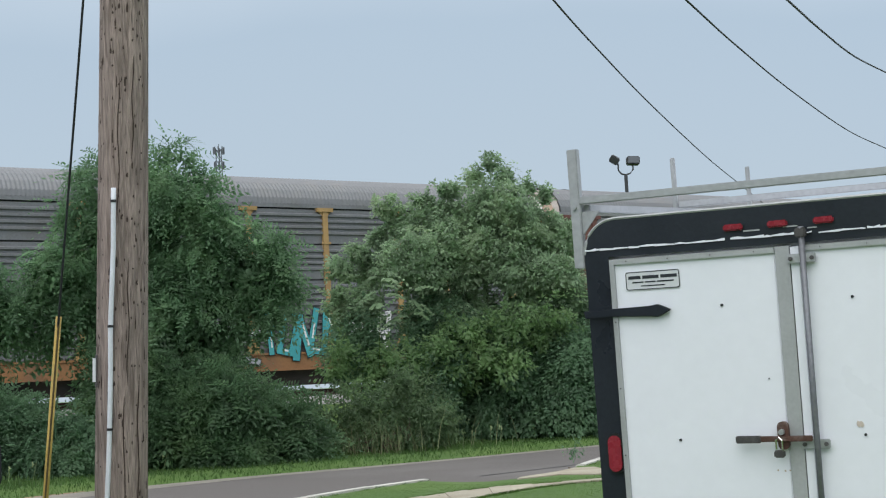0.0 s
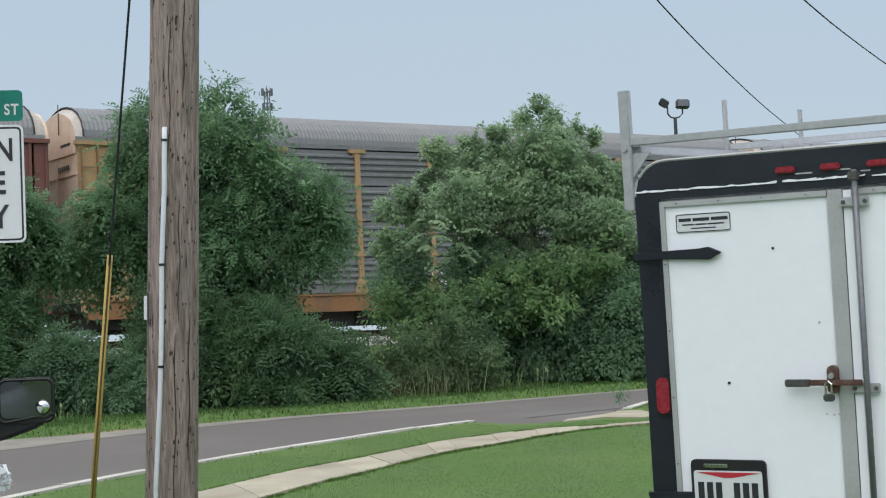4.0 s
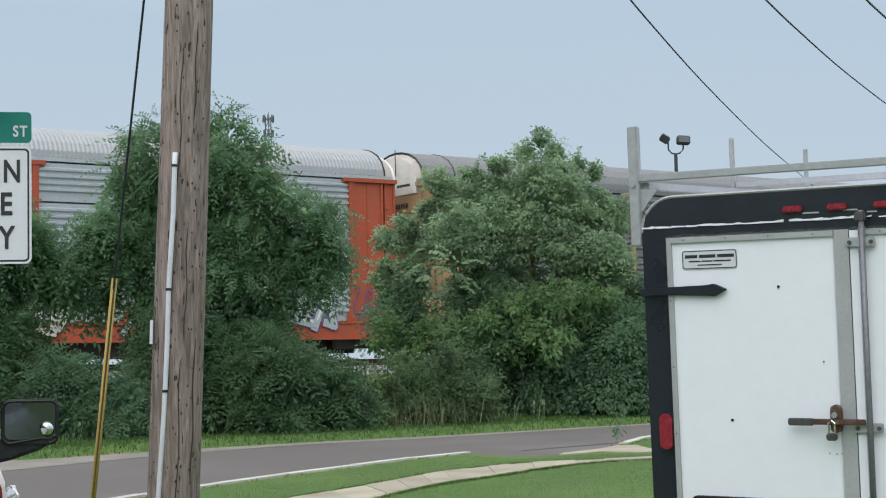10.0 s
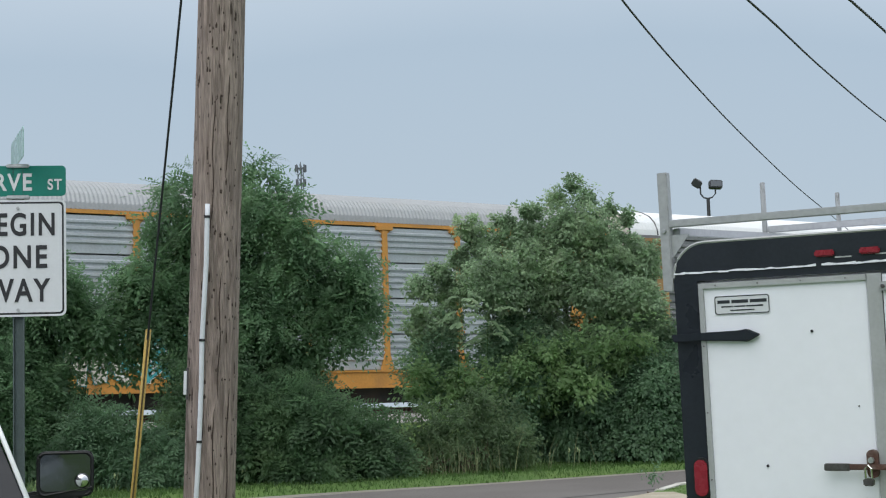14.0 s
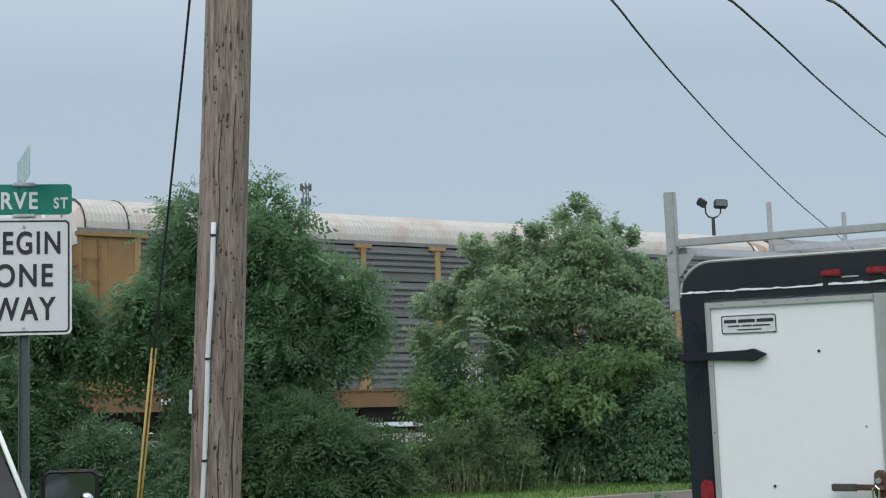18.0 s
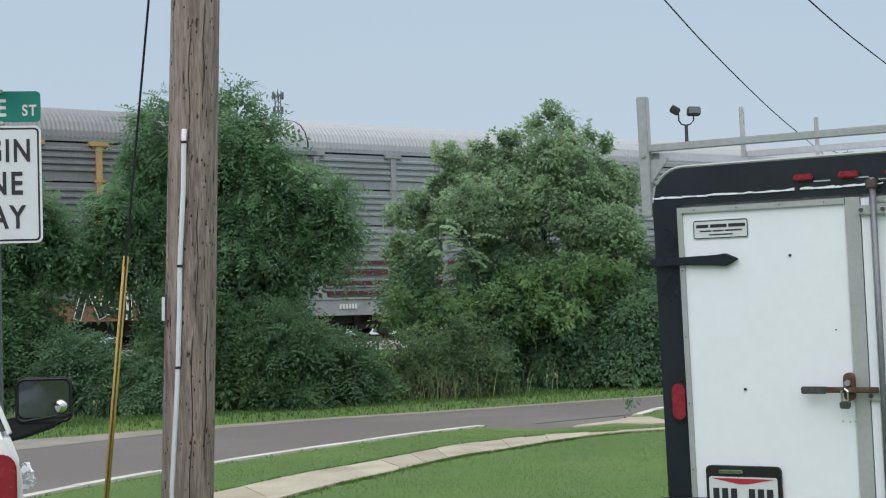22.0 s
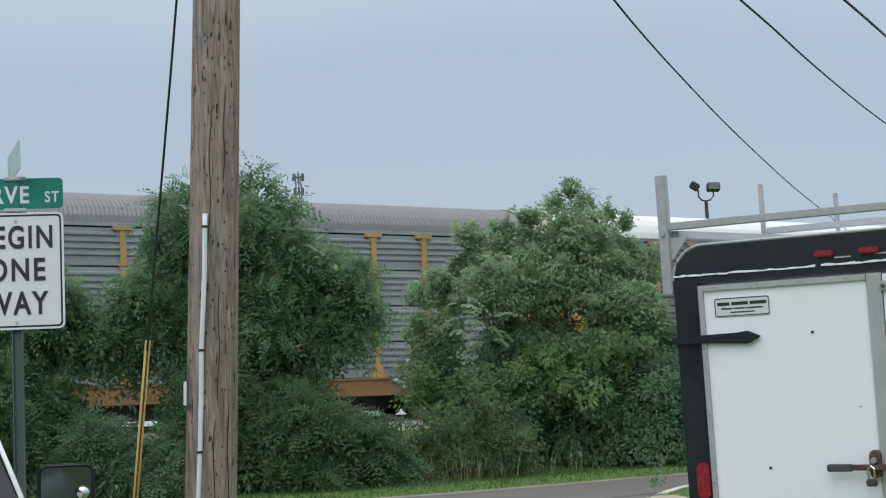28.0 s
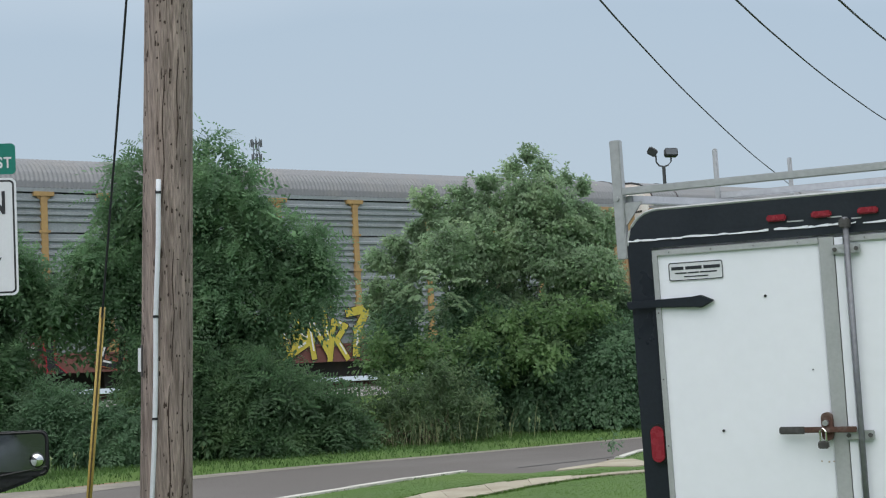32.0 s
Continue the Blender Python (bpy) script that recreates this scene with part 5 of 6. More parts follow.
STYLES = [
    style("grey autorack railcar with yellow posts and teal graffiti", T_YELLOW, T_PAN_B, T_ROOF_A, sill=T_RUST, spray=[(12.2, 2.3, G_GREY, G_BLACK, 0.75, 1.2), (14.8, 2.7, G_TEAL, G_BLACK, 1.0, 1.35), (17.9, 1.5, G_WHITE, G_BLACK, 1.05, 1.2)]),
    style("grey autorack railcar with maroon posts and ends", T_MAROON, T_PAN_A, T_ROOF_A, sill=T_BLACKP, cap=T_CREAM, spray=[(0.4, 1.3, G_PINK, G_BLACK, 1.1, 1.0), (10.6, 2.6, G_GREY, G_BLACK, 0.7, 1.2), (13.6, 2.7, T_PAN_A, G_TEAL, 0.8, 1.3), (17.4, 2.6, G_MINT, G_BLACK, 1.1, 1.1), (21.0, 2.9, G_MINT, G_WHITE, 0.75, 1.3)], tags=[(1.9, 2.4, 0.9, 1.2, G_WHITE), (4.6, 1.6, 1.0, 1.1, G_WHITE), (6.4, 2.2, 1.1, 0.9, G_GREY), (9.2, 1.5, 1.1, 1.0, G_WHITE)]),
    style("grey autorack railcar with tan posts and rusty cream end", T_TAN, T_PAN_B, T_ROOF_A, face=T_CREAM, cap=T_CREAM, sill=T_RUST, tags=[(11.8, 1.8, 1.0, 1.0, G_WHITE)]),
    style("grey autorack railcar with orange-yellow posts", T_YELLOW, T_PAN_A, T_ROOF_A, face=T_TAN, cap=T_CREAM, sill=T_RUST, end=T_TAN, logo=("bars", 6.42, 2.45, 3.55, 1.05), tags=[(17.5, 1.1, 0.8, 1.4, G_BLACK), (15.0, 1.4, 0.9, 1.0, G_BLACK)]),
    style("silver autorack railcar with red-orange posts and graffiti", T_RED, T_PAN_C, T_ROOF_B, face=T_RED, sill=T_RED, spray=[(2.6, 2.8, G_BLUE, G_TEAL, 0.8, 1.5), (3.0, 1.6, G_MINT, G_BLUE, 0.9, 1.0), (9.5, 2.3, T_PAN_C, G_BLACK, 0.7, 1.5), (13.3, 2.4, G_PALE, G_BLACK, 0.75, 1.7), (17.0, 2.4, G_GREY, G_BLACK, 0.8, 1.4), (21.9, 1.9, T_PAN_C, G_PURPLE, 0.95, 1.5)], tags=[(24.6, 1.2, 0.9, 1.4, G_PURPLE)]),
    style("grey autorack railcar with tan ends and a shield emblem", T_TAN, T_PAN_B, T_ROOF_A, face=T_TAN, sill=T_RUST, spray=[(2.3, 2.0, G_WHITE, G_GREY, 1.05, 1.1), (11.7, 2.6, T_PAN_B, G_PALE, 1.2, 0.9), (15.0, 2.0, T_PAN_B, G_PINK, 1.2, 0.9)], logo=("shield", 4.47, 1.75, 3.3, 2.25), tags=[(9.2, 2.6, 0.9, 1.2, G_WHITE), (18.6, 2.8, 1.1, 1.1, G_WHITE)]),
    style("silver autorack railcar with orange frame and red emblem", T_ORANGE, T_PAN_C, T_ROOF_B, face=T_ORANGE, cap=T_ORANGE, eave=T_ORANGE, sill=T_ORANGE, spray=[(1.2, 1.6, G_WHITE, G_TEAL, 0.8, 1.3), (2.7, 3.4, G_TEAL, G_BLACK, 0.75, 1.7), (6.3, 2.2, G_PALE, G_TEAL, 0.8, 1.5), (8.6, 2.4, G_TEAL, G_WHITE, 0.9, 1.6), (11.2, 1.8, G_PALE, G_BLACK, 0.8, 1.2)], logo=("octagon", 4.47, 1.75, 2.55, 2.95)),
    style("grey autorack railcar with bright white roof and yellow posts", T_YELLOW, T_PAN_B, T_ROOF_W, end=T_OCHRE, sill=T_BROWN, spray=[(6.6, 2.6, G_PINK, G_RED, 0.65, 1.3), (9.2, 2.0, G_MINT, G_RED, 0.7, 1.2), (14.0, 1.3, G_RED, G_MINT, 0.8, 1.3), (15.4, 2.2, G_BLUE, G_BLACK, 0.75, 1.2), (17.5, 3.6, G_NAVY, G_NAVY, 0.75, 1.4), (21.9, 1.5, G_NAVY, G_RED, 0.8, 1.5)], logo=("shield", 4.47, 1.75, 3.3, 2.25)),
    style("grey autorack railcar with stained white roof and tan ends", T_TAN, T_PAN_B, T_ROOF_D, end=T_OCHRE, sill=T_BROWN, vent=True, spray=[(11.4, 3.5, T_PAN_B, G_WHITE, 0.85, 1.4), (19.6, 2.4, T_PAN_B, G_TEAL, 0.8, 1.2)]),
    style("grey autorack railcar with yellow ends and scrawled graffiti", T_YELLOW, T_PAN_B, T_ROOF_A, cap=T_CREAM, sill=T_BROWN, logo=("plain", 7.0, 1.45, 3.7, 0.75), spray=[(4.5, 1.7, G_PALE, G_TEAL, 0.85, 0.95), (2.2, 1.7, T_PAN_B, G_WHITE, 0.9, 1.1), (12.0, 2.0, G_BLACK, G_GREY, 0.65, 0.7), (17.1, 2.3, G_WHITE, G_WINE, 0.75, 1.7), (21.1, 2.6, G_BLACK, G_WHITE, 0.65, 1.6)], tags=[(7.6, 1.5, 0.9, 1.5, G_WHITE), (11.8, 2.2, 1.4, 1.1, G_WHITE)]),
    # its ends take dark zinc: grey with the shadow at the coupling painted in
    style("light grey autorack railcar with grey posts and dark red panel", T_GREYP, T_PAN_D, T_ROOF_B, face=T_GREYP, end=T_PAN_B, cap=T_WHITE, sill=T_GREYP, logo=("wine", 6.36, 2.55, 4.75, 0.9), stripes=4),
    style("grey autorack railcar with yellow ends and white end cap", T_YELLOW, T_PAN_A, T_ROOF_A, sill=T_BROWN, plaque=(7.42, 3.55, 0.75, 0.85), tags=[(4.6, 1.5, 0.8, 1.1, G_WHITE)]),
    style("silver-grey autorack railcar with yellow posts and orange sill", T_YELLOW, T_PAN_D, T_ROOF_A, sill=T_RUST, end=T_ORANGE, spray=[(20.8, 1.9, G_PALE, G_TEAL, 0.85, 0.9)]),
    style("dark grey autorack railcar with bright white roof and tan ends", T_TAN, T_PAN_B, T_ROOF_W, sill=T_BROWN, end=T_ORANGE, spray=[(1.7, 1.0, G_YEL, G_WHITE, 0.9, 0.9)], tags=[(3.2, 1.0, 1.05, 1.2, G_WHITE), (6.9, 0.8, 0.9, 1.3, G_WHITE), (8.1, 1.4, 0.9, 1.0, G_WHITE)]),
    style("silver autorack railcar with yellow posts and yellow graffiti", T_YELLOW, T_PAN_D, T_ROOF_A, face=T_TAN, end=T_TAN, sill=T_MAROON, spray=[(2.3, 2.5, G_BLACK, G_RED, 0.7, 1.4), (5.9, 2.5, G_BLACK, G_RUST, 0.65, 1.4), (9.4, 2.6, G_YEL, G_BLACK, 0.75, 1.4), (12.0, 2.6, G_YEL, G_BLACK, 0.7, 1.5)]),
    style("grey autorack railcar with tan posts and white end cap", T_TAN, T_PAN_A, T_ROOF_A, sill=T_BROWN),
]
START = 11.40
# slack in the couplings: how far each car stands ahead of or behind an even spacing
SLACK = (0.24, 0.0, 0.0, -0.05, -0.07, 0.0, 0.0, 0.03, 0.13, -0.1, -0.1, 0.06, 0.05, 0.03, 0.0, 0.0)


def rolled(t):
    """How far the train has come by t seconds; it gains a little speed."""
    return 11.7717 * t + 0.0066 * (t - 16.5) ** 2 - 0.85


CARS = [autorack(i, START + SLACK[i] + PITCH * (i - 1) - rolled(0), st) for i, st in enumerate(STYLES)]


# ---- utility pole with conduit, guy wire, overhead cables ----
pole = thing("utility_pole", pose(0, 0, 0), "weathered brown wooden utility pole with checks", "utility pole")
P_BOT, P_TOP = Vector((-1.176, 7.43, 0.0)), Vector((-0.753, 7.08, 9.0))
ps, rows_p, sides_p = Shape(), 60, 40
pr = random.Random(4)
lean = (P_TOP - P_BOT)
grain = [pr.uniform(-1, 1) for _ in range(sides_p)]
for i in range(rows_p + 1):
    w = i / rows_p
    c, r = P_BOT + lean * w, 0.128 - 0.035 * w
    for j in range(sides_p):
        a = 2 * math.pi * j / sides_p
        q = r * (1 + 0.012 * grain[j] + 0.012 * math.sin(3 * a + 5 * w) + 0.008 * math.sin(11 * a + 2 * w))
        ps.v.append((c.x + q * math.cos(a), c.y + q * math.sin(a), c.z))
for i in range(rows_p):
    for j in range(sides_p):
        a, b = i * sides_p + j, i * sides_p + (j + 1) % sides_p
        ps.f.append((a, b, b + sides_p, a + sides_p))
ps.f.append(tuple(rows_p * sides_p + j for j in range(sides_p)))
part("shaft", ps, M_POLE, pole, smooth=True)


def on_pole(z, ang, out=0.0):
    w = z / 9.0
    c, r = P_BOT + lean * w, 0.128 - 0.035 * w + out
    return Vector((c.x + r * math.cos(ang), c.y + r * math.sin(ang), z))


checks = Shape()
for i in range(330):
    z, a = pr.uniform(0.5, 3.4), radians(pr.uniform(185, 355))
    ln, wd = pr.choice((0.010, 0.012, 0.015, 0.018, 0.024, 0.05)) * pr.uniform(0.7, 1.4), pr.uniform(0.0016, 0.0042)
    da = wd / 0.12
    checks.add([on_pole(z, a - da, 0.001), on_pole(z + ln * 0.5, a - da * 1.3, 0.001), on_pole(z + ln, a, 0.001), on_pole(z + ln * 0.5, a + da * 1.3, 0.001), on_pole(z, a + da, 0.001)], [(0, 4, 3, 2, 1)])
for z, a, ln in ((0.6, 285, 0.9), (1.55, 292, 0.6), (2.3, 268, 0.7), (1.2, 250, 0.5), (0.9, 318, 0.7), (2.6, 300, 0.5)):
    pts = [on_pole(z + ln * k / 8, radians(a + 2.5 * math.sin(k * 1.3 + a)), 0.0) for k in range(9)]
    checks.tube(pts, [0.001] + [0.003] * 7 + [0.001], 4)
tagged(part("weathered_grain", checks, M_CRACK, pole, "dark cracks and nail holes"), kind="stuff")
conduit = part("conduit", Shape().tube([(-1.080, 7.185, 2.474), (-1.084, 7.188, 2.40), (-1.092, 7.195, 2.20), (-1.112, 7.21, 1.95), (-1.122, 7.222, 1.829), (-1.132, 7.235, 1.6), (-1.147, 7.25, 1.351), (-1.158, 7.26, 1.2), (-1.176, 7.27, 0.992), (-1.195, 7.283, 0.78), (-1.205, 7.29, 0.3), (-1.205, 7.29, 0.0)], 0.0118, 12), M_PVC, pole, "thin grey-white plastic conduit", smooth=True)
for x, y, z in ((-1.0835, 7.1877, 2.412), (-1.122, 7.222, 1.829), (-1.147, 7.25, 1.351)):
    part("clamp", Shape().tube([(x, y, z - 0.006), (x, y, z + 0.006)], 0.0145, 12), M_BLACK, conduit)
part("tag", Shape().box(-0.007, 0.007, -0.006, 0.006, 0, 0.112), M_SIGNW, pole, "pale strip nailed to the pole's edge", m=pose(-1.214, 7.27, 1.575, 0, 2, 0))
part("tag_bracket", Shape().box(-0.004, 0.006, -0.008, 0.008, -0.02, 0.13), M_DKSTEEL, pole, m=pose(-1.207, 7.275, 1.572, 0, 2, 0))

G_BOT, G_TOP, G_END = Vector((-2.146, 10.16, 0.0)), Vector((-1.909, 10.036, 2.043)), Vector((-1.562, 9.14, 3.578))
guy = thing("guy_wire", pose(0, 0, 0), "steel guy wire with a yellow plastic guard", "guy wire")
gs = Shape()
gw = (G_TOP - G_BOT).normalized()
gs.tube([G_BOT, G_TOP], 0.019, 10)
part("guard", gs, M_YELLOW, guy, smooth=True)
# no slot is cut: a dark strip paints the shade inside the guard's seam
part("guard_slot", Shape().tube([G_BOT + Vector((0.004, -0.017, 0.05)), G_TOP + Vector((0.004, -0.017, -0.02))], 0.007, 5), material("guard_slot_shade", (0.07, 0.05, 0.015), 0.7, bump=0), guy)
part("wire", Shape().tube([G_TOP - gw * 0.1, G_TOP + (G_END - G_TOP) * 0.5, G_END, Vector((-0.80, 7.13, 7.02))], 0.0075, 6), M_WIRE, guy)


def cable(label, pts, r, twist=False):
    ob = thing("overhead_cable", pose(0, 0, 0), label, "cable", "overhead cables")
    p = [Vector(q) for q in pts]
    k = np.linspace(0, len(p) - 1, 40)
    # a smooth curve through the points
    line = []
    for q in k:
        i = min(int(q), len(p) - 2)
        w = q - i
        a, b, c, d = p[max(i - 1, 0)], p[i], p[i + 1], p[min(i + 2, len(p) - 1)]
        line.append(0.5 * ((2 * b) + (c - a) * w + (2 * a - 5 * b + 4 * c - d) * w * w + (3 * b - a - 3 * c + d) * w ** 3))
    if not twist:
        part("strand", Shape().tube(line, r, 6), M_WIRE, ob, smooth=True)
    else:
        fine = [line[0].lerp(line[0], 0)]
        for a, b in zip(line, line[1:]):
            fine += [a.lerp(b, j / 8) for j in range(1, 9)]
        for ph in (0, 2.1, 4.2):
            part("strand", Shape().tube([q + Vector((math.cos(j * 0.9 + ph), 0, math.sin(j * 0.9 + ph))) * r for j, q in enumerate(fine)], r * 0.8, 5), M_WIRE, ob)
    return ob


cable("thin black overhead cable sagging across the sky", [(-0.93, 7.15, 6.60), (1.12, 12.20, 5.37), (1.86, 15.14, 5.67), (2.50, 17.60, 5.88), (3.67, 22.02, 6.29), (5.93, 29.40, 6.68), (9.31, 39.24, 6.94), (12.19, 47.10, 7.10), (15.06, 54.97, 7.27)], 0.013)
cable("thin black overhead cable sagging across the sky", [(-0.93, 7.15, 6.90), (1.85, 11.66, 5.24), (2.92, 14.21, 5.36), (3.84, 16.55, 5.56), (5.62, 21.43, 6.09), (8.43, 28.26, 6.61), (12.06, 36.06, 7.00), (15.77, 43.84, 7.60), (19.47, 51.62, 8.20)], 0.0125)
cable("twisted black service cable across the sky", [(-0.93, 7.15, 7.20), (2.54, 11.14, 5.02), (3.62, 13.19, 5.05), (4.67, 15.52, 5.27), (6.08, 18.92, 5.70), (7.82, 22.81, 6.13), (9.89, 27.16, 6.68), (11.96, 31.52, 7.24)], 0.0085, True)

# ---- road signs on their post ----
sign = thing("road_sign", pose(-2.765, 10.04, 0, 0, 0, 8), "white one way sign below a green street blade on a post", "road sign")
part("post", Shape().box(-0.036, 0.036, 0.012, 0.018, 0, 3.16).box(-0.036, -0.028, -0.012, 0.018, 0, 3.16).box(0.028, 0.036, -0.012, 0.018, 0, 3.16), M_POSTG, sign, "green-grey steel channel post")
plate = part("sign_plate", Shape().prism(rounded(0.62, 0.775, 0.04, -0.31, 2.152), -0.022, -0.0185, "y"), M_SIGNW, sign, "white sheeting with black border")
rim = Shape()
o, q = rounded(0.592, 0.747, 0.03, -0.296, 2.166), rounded(0.568, 0.723, 0.022, -0.284, 2.178)
n_o = len(o)
rim.add([(a, -0.0232, b) for a, b in o] + [(a, -0.0232, b) for a, b in q], [(i, (i + 1) % n_o, n_o + (i + 1) % n_o, n_o + i) for i in range(n_o)])
part("border", rim, M_SIGNB, plate)
for text, z, wide in (("BEGIN", 2.763, 0.47), ("ONE", 2.547, 0.372), ("WAY", 2.325, 0.41)):
    part("letters", lettering(text, wide, 0.155), M_SIGNB, plate, "black letters " + text, m=pose(0.002, -0.0245, z))
for z in (2.195, 2.87):
    part("bolt", Shape().disc((0, -0.025, z), 0.011, 0.008, "y", 10), M_STEEL, plate)
blade = part("street_blade", Shape().prism(rounded(0.92, 0.205, 0.03, -0.61, 2.952), -0.012, -0.009, "y"), M_SIGNG, sign, "green street name blade with white letters")
for text, x, z, wide, high in (("CURVE", -0.135, 3.047, 0.45, 0.118), ("ST", 0.238, 3.030, 0.092, 0.075)):
    part("letters", lettering(text, wide, high), M_SIGNW, blade, "white letters", m=pose(x, -0.0145, z))
for z in (2.945, 3.155):
    part("bracket", Shape().box(-0.075, 0.075, -0.03, 0.02, z - 0.012, z + 0.012), M_STEEL, sign, bevel=0.006)
# the cross blade's green is painted paler to stand for sky glare on it
part("cross_blade", Shape().prism(rounded(0.75, 0.2, 0.03, -0.32, 3.175), -0.002, 0.002, "y"), material("sign_green_glare", (0.30, 0.46, 0.44), 0.3, var=0.15, scale=4, bump=0.02), sign, "green street name blade seen edge-on, paled by painted glare", m=pose(0, 0, 0, 0, 0, 103.5))

# ---- floodlight mast and far radio tower ----
M_FLOOD = material("floodlight_dark", (0.045, 0.047, 0.052), 0.6, var=0.2, bump=0)
M_TOWER = material("tower_grey", (0.115, 0.125, 0.145), 0.6, var=0.1, bump=0)
mast = thing("floodlight_mast", pose(15.93, 88.11, 0.15), "dark steel mast with two floodlights", "floodlight")
part("mast_pole", Shape().tube([(0, 0, -0.4), (0, 0, 12.85)], [0.16, 0.10], 10), M_FLOOD, mast)
part("yoke", Shape().tube([(-0.42, 0, 13.5), (-0.42, 0, 13.1), (-0.25, 0, 12.88), (0, 0, 12.82), (0.25, 0, 12.88), (0.45, 0, 13.1), (0.45, 0, 13.4)], 0.05, 6), M_FLOOD, mast)
part("floodlight", Shape().box(-0.28, 0.28, -0.2, 0.3, -0.22, 0.22), M_FLOOD, mast, m=pose(-0.62, 0, 13.72, 20, 32, 0), bevel=0.06)
lampb = part("floodlight", Shape().box(-0.38, 0.38, -0.25, 0.25, -0.24, 0.24), M_FLOOD, mast, m=pose(0.47, 0, 13.62, -8, 3, 0), bevel=0.06)
part("lens", Shape().box(-0.32, 0.32, -0.27, -0.252, -0.18, 0.18), M_TOWER, lampb)
tower = thing("radio_tower", pose(-34.65, 393.4, 0), "distant grey lattice radio tower with antennas", "tower")
for a, b in ((-0.9, -0.9), (0.9, -0.9), (0, 0.9)):
    part("leg", Shape().tube([(a * 2.5, b * 2.5, -0.2), (a * 0.7, b * 0.7, 64.2)], 0.14, 6), M_TOWER, tower)
brace = Shape()
for i in range(24):
    w0, w1 = 2.5 - 1.8 * i / 24, 2.5 - 1.8 * (i + 1) / 24
    brace.tube([(-0.9 * w0, -0.9 * w0, 64.2 * i / 24), (0.9 * w1, -0.9 * w1, 64.2 * (i + 1) / 24)], 0.09, 4)
    brace.tube([(0.9 * w0, -0.9 * w0, 64.2 * i / 24), (-0.9 * w1, -0.9 * w1, 64.2 * (i + 1) / 24)], 0.09, 4)
part("bracing", brace, M_TOWER, tower)
for z, w in ((63.9, 1.35), (60.1, 1.2)):
    ring_p = part("antenna_ring", Shape().box(-w, w, -0.12, 0.12, z - 0.1, z + 0.1).box(-0.12, 0.12, -w, w, z - 0.1, z + 0.1), M_TOWER, tower)
    for i in range(8):
        a = 2 * math.pi * i / 8
        part("antenna", Shape().box(-0.16, 0.16, -0.12, 0.12, -0.95, 0.95), M_TOWER, ring_p, m=pose(math.cos(a) * w, math.sin(a) * w, z))
part("whip", Shape().tube([(0, 0, 64), (0, 0, 65.6)], 0.09, 5), M_TOWER, tower)

# ---- enclosed trailer with ladder rack ----
trailer = thing("cargo_trailer", pose(1.095, 6.848, 0.005, 3.61, 0.70, -31.53), "white enclosed cargo trailer with black trim and rear doors", "trailer")
TW, TL, TZ0, TZ1 = 1.83, 3.7, 0.42, 2.15
out = rounded(TW - 0.008, TZ1 - TZ0, 0.13, 0.008, TZ0, 6)
body = Shape().prism(out, 0.03, TL, "y")
part("body", body, M_TWHITE, trailer)
hood_out = [p for p in rounded(TW + 0.006, TZ1 - TZ0 + 0.02, 0.15, 0.004, TZ0 - 0.01, 8)]
frame_s = Shape()
inner = [(max(0.115, min(TW - 0.115, a)), max(TZ0 + 0.06, min(1.995, b))) for a, b in hood_out]
n_f = len(hood_out)
frame_s.add([(a, -0.012, b) for a, b in hood_out] + [(a, -0.012, b) for a, b in inner] + [(a, 0.12, b) for a, b in hood_out],
            [(i, (i + 1) % n_f, n_f + (i + 1) % n_f, n_f + i) for i in range(n_f)] + [(i, 2 * n_f + i, 2 * n_f + (i + 1) % n_f, (i + 1) % n_f) for i in range(n_f)])
part("rear_frame", frame_s, M_TBLACK, trailer, "glossy black rear frame and header")
top_rim = [p for p in hood_out if p[1] > 1.99]
top_rim.sort(key=lambda p: p[0])
part("roof_edge", Shape().tube([(a, -0.008, b + 0.004) for a, b in top_rim], 0.0075, 6), M_ALU, trailer, "bright roof edge moulding")
pr = random.Random(9)
x = 0.008
while x < TW:
    w, z = pr.uniform(0.015, 0.09), 2.027 + pr.uniform(0, 0.004)
    part("header_trim", Shape().prism([(x, z), (min(x + w, TW), z + pr.uniform(-0.002, 0.002)), (min(x + w, TW), z + pr.uniform(0.004, 0.013)), (x + w * 0.5, z + pr.uniform(0.005, 0.012)), (x, z + pr.uniform(0.004, 0.010))], -0.018, -0.013, "y"), M_TWHITE, trailer, "chipped white trim on the header")
    x += w * pr.uniform(0.9, 1.0) + (pr.uniform(0.0, 0.05) if x > 0.5 and pr.random() < 0.4 else 0.0)
for x in (0.689, 0.879, 1.071):
    lamp = part("marker_lamp", Shape().box(x - 0.042, x + 0.042, -0.032, -0.013, 2.066, 2.094), M_RED, trailer, "red marker lamp", bevel=0.006)
for x0, x1, z in ((0.73, 0.80, 2.058), (0.90, 0.96, 2.062), (1.0, 1.04, 2.05)):
    part("scratch", Shape().box(x0, x1, -0.0145, -0.0125, z, z + 0.006), M_ALU, trailer)


ME_RIVET = Shape().disc((0, 0, 0), 0.0032, 0.006, "y", 6).mesh("rivet")


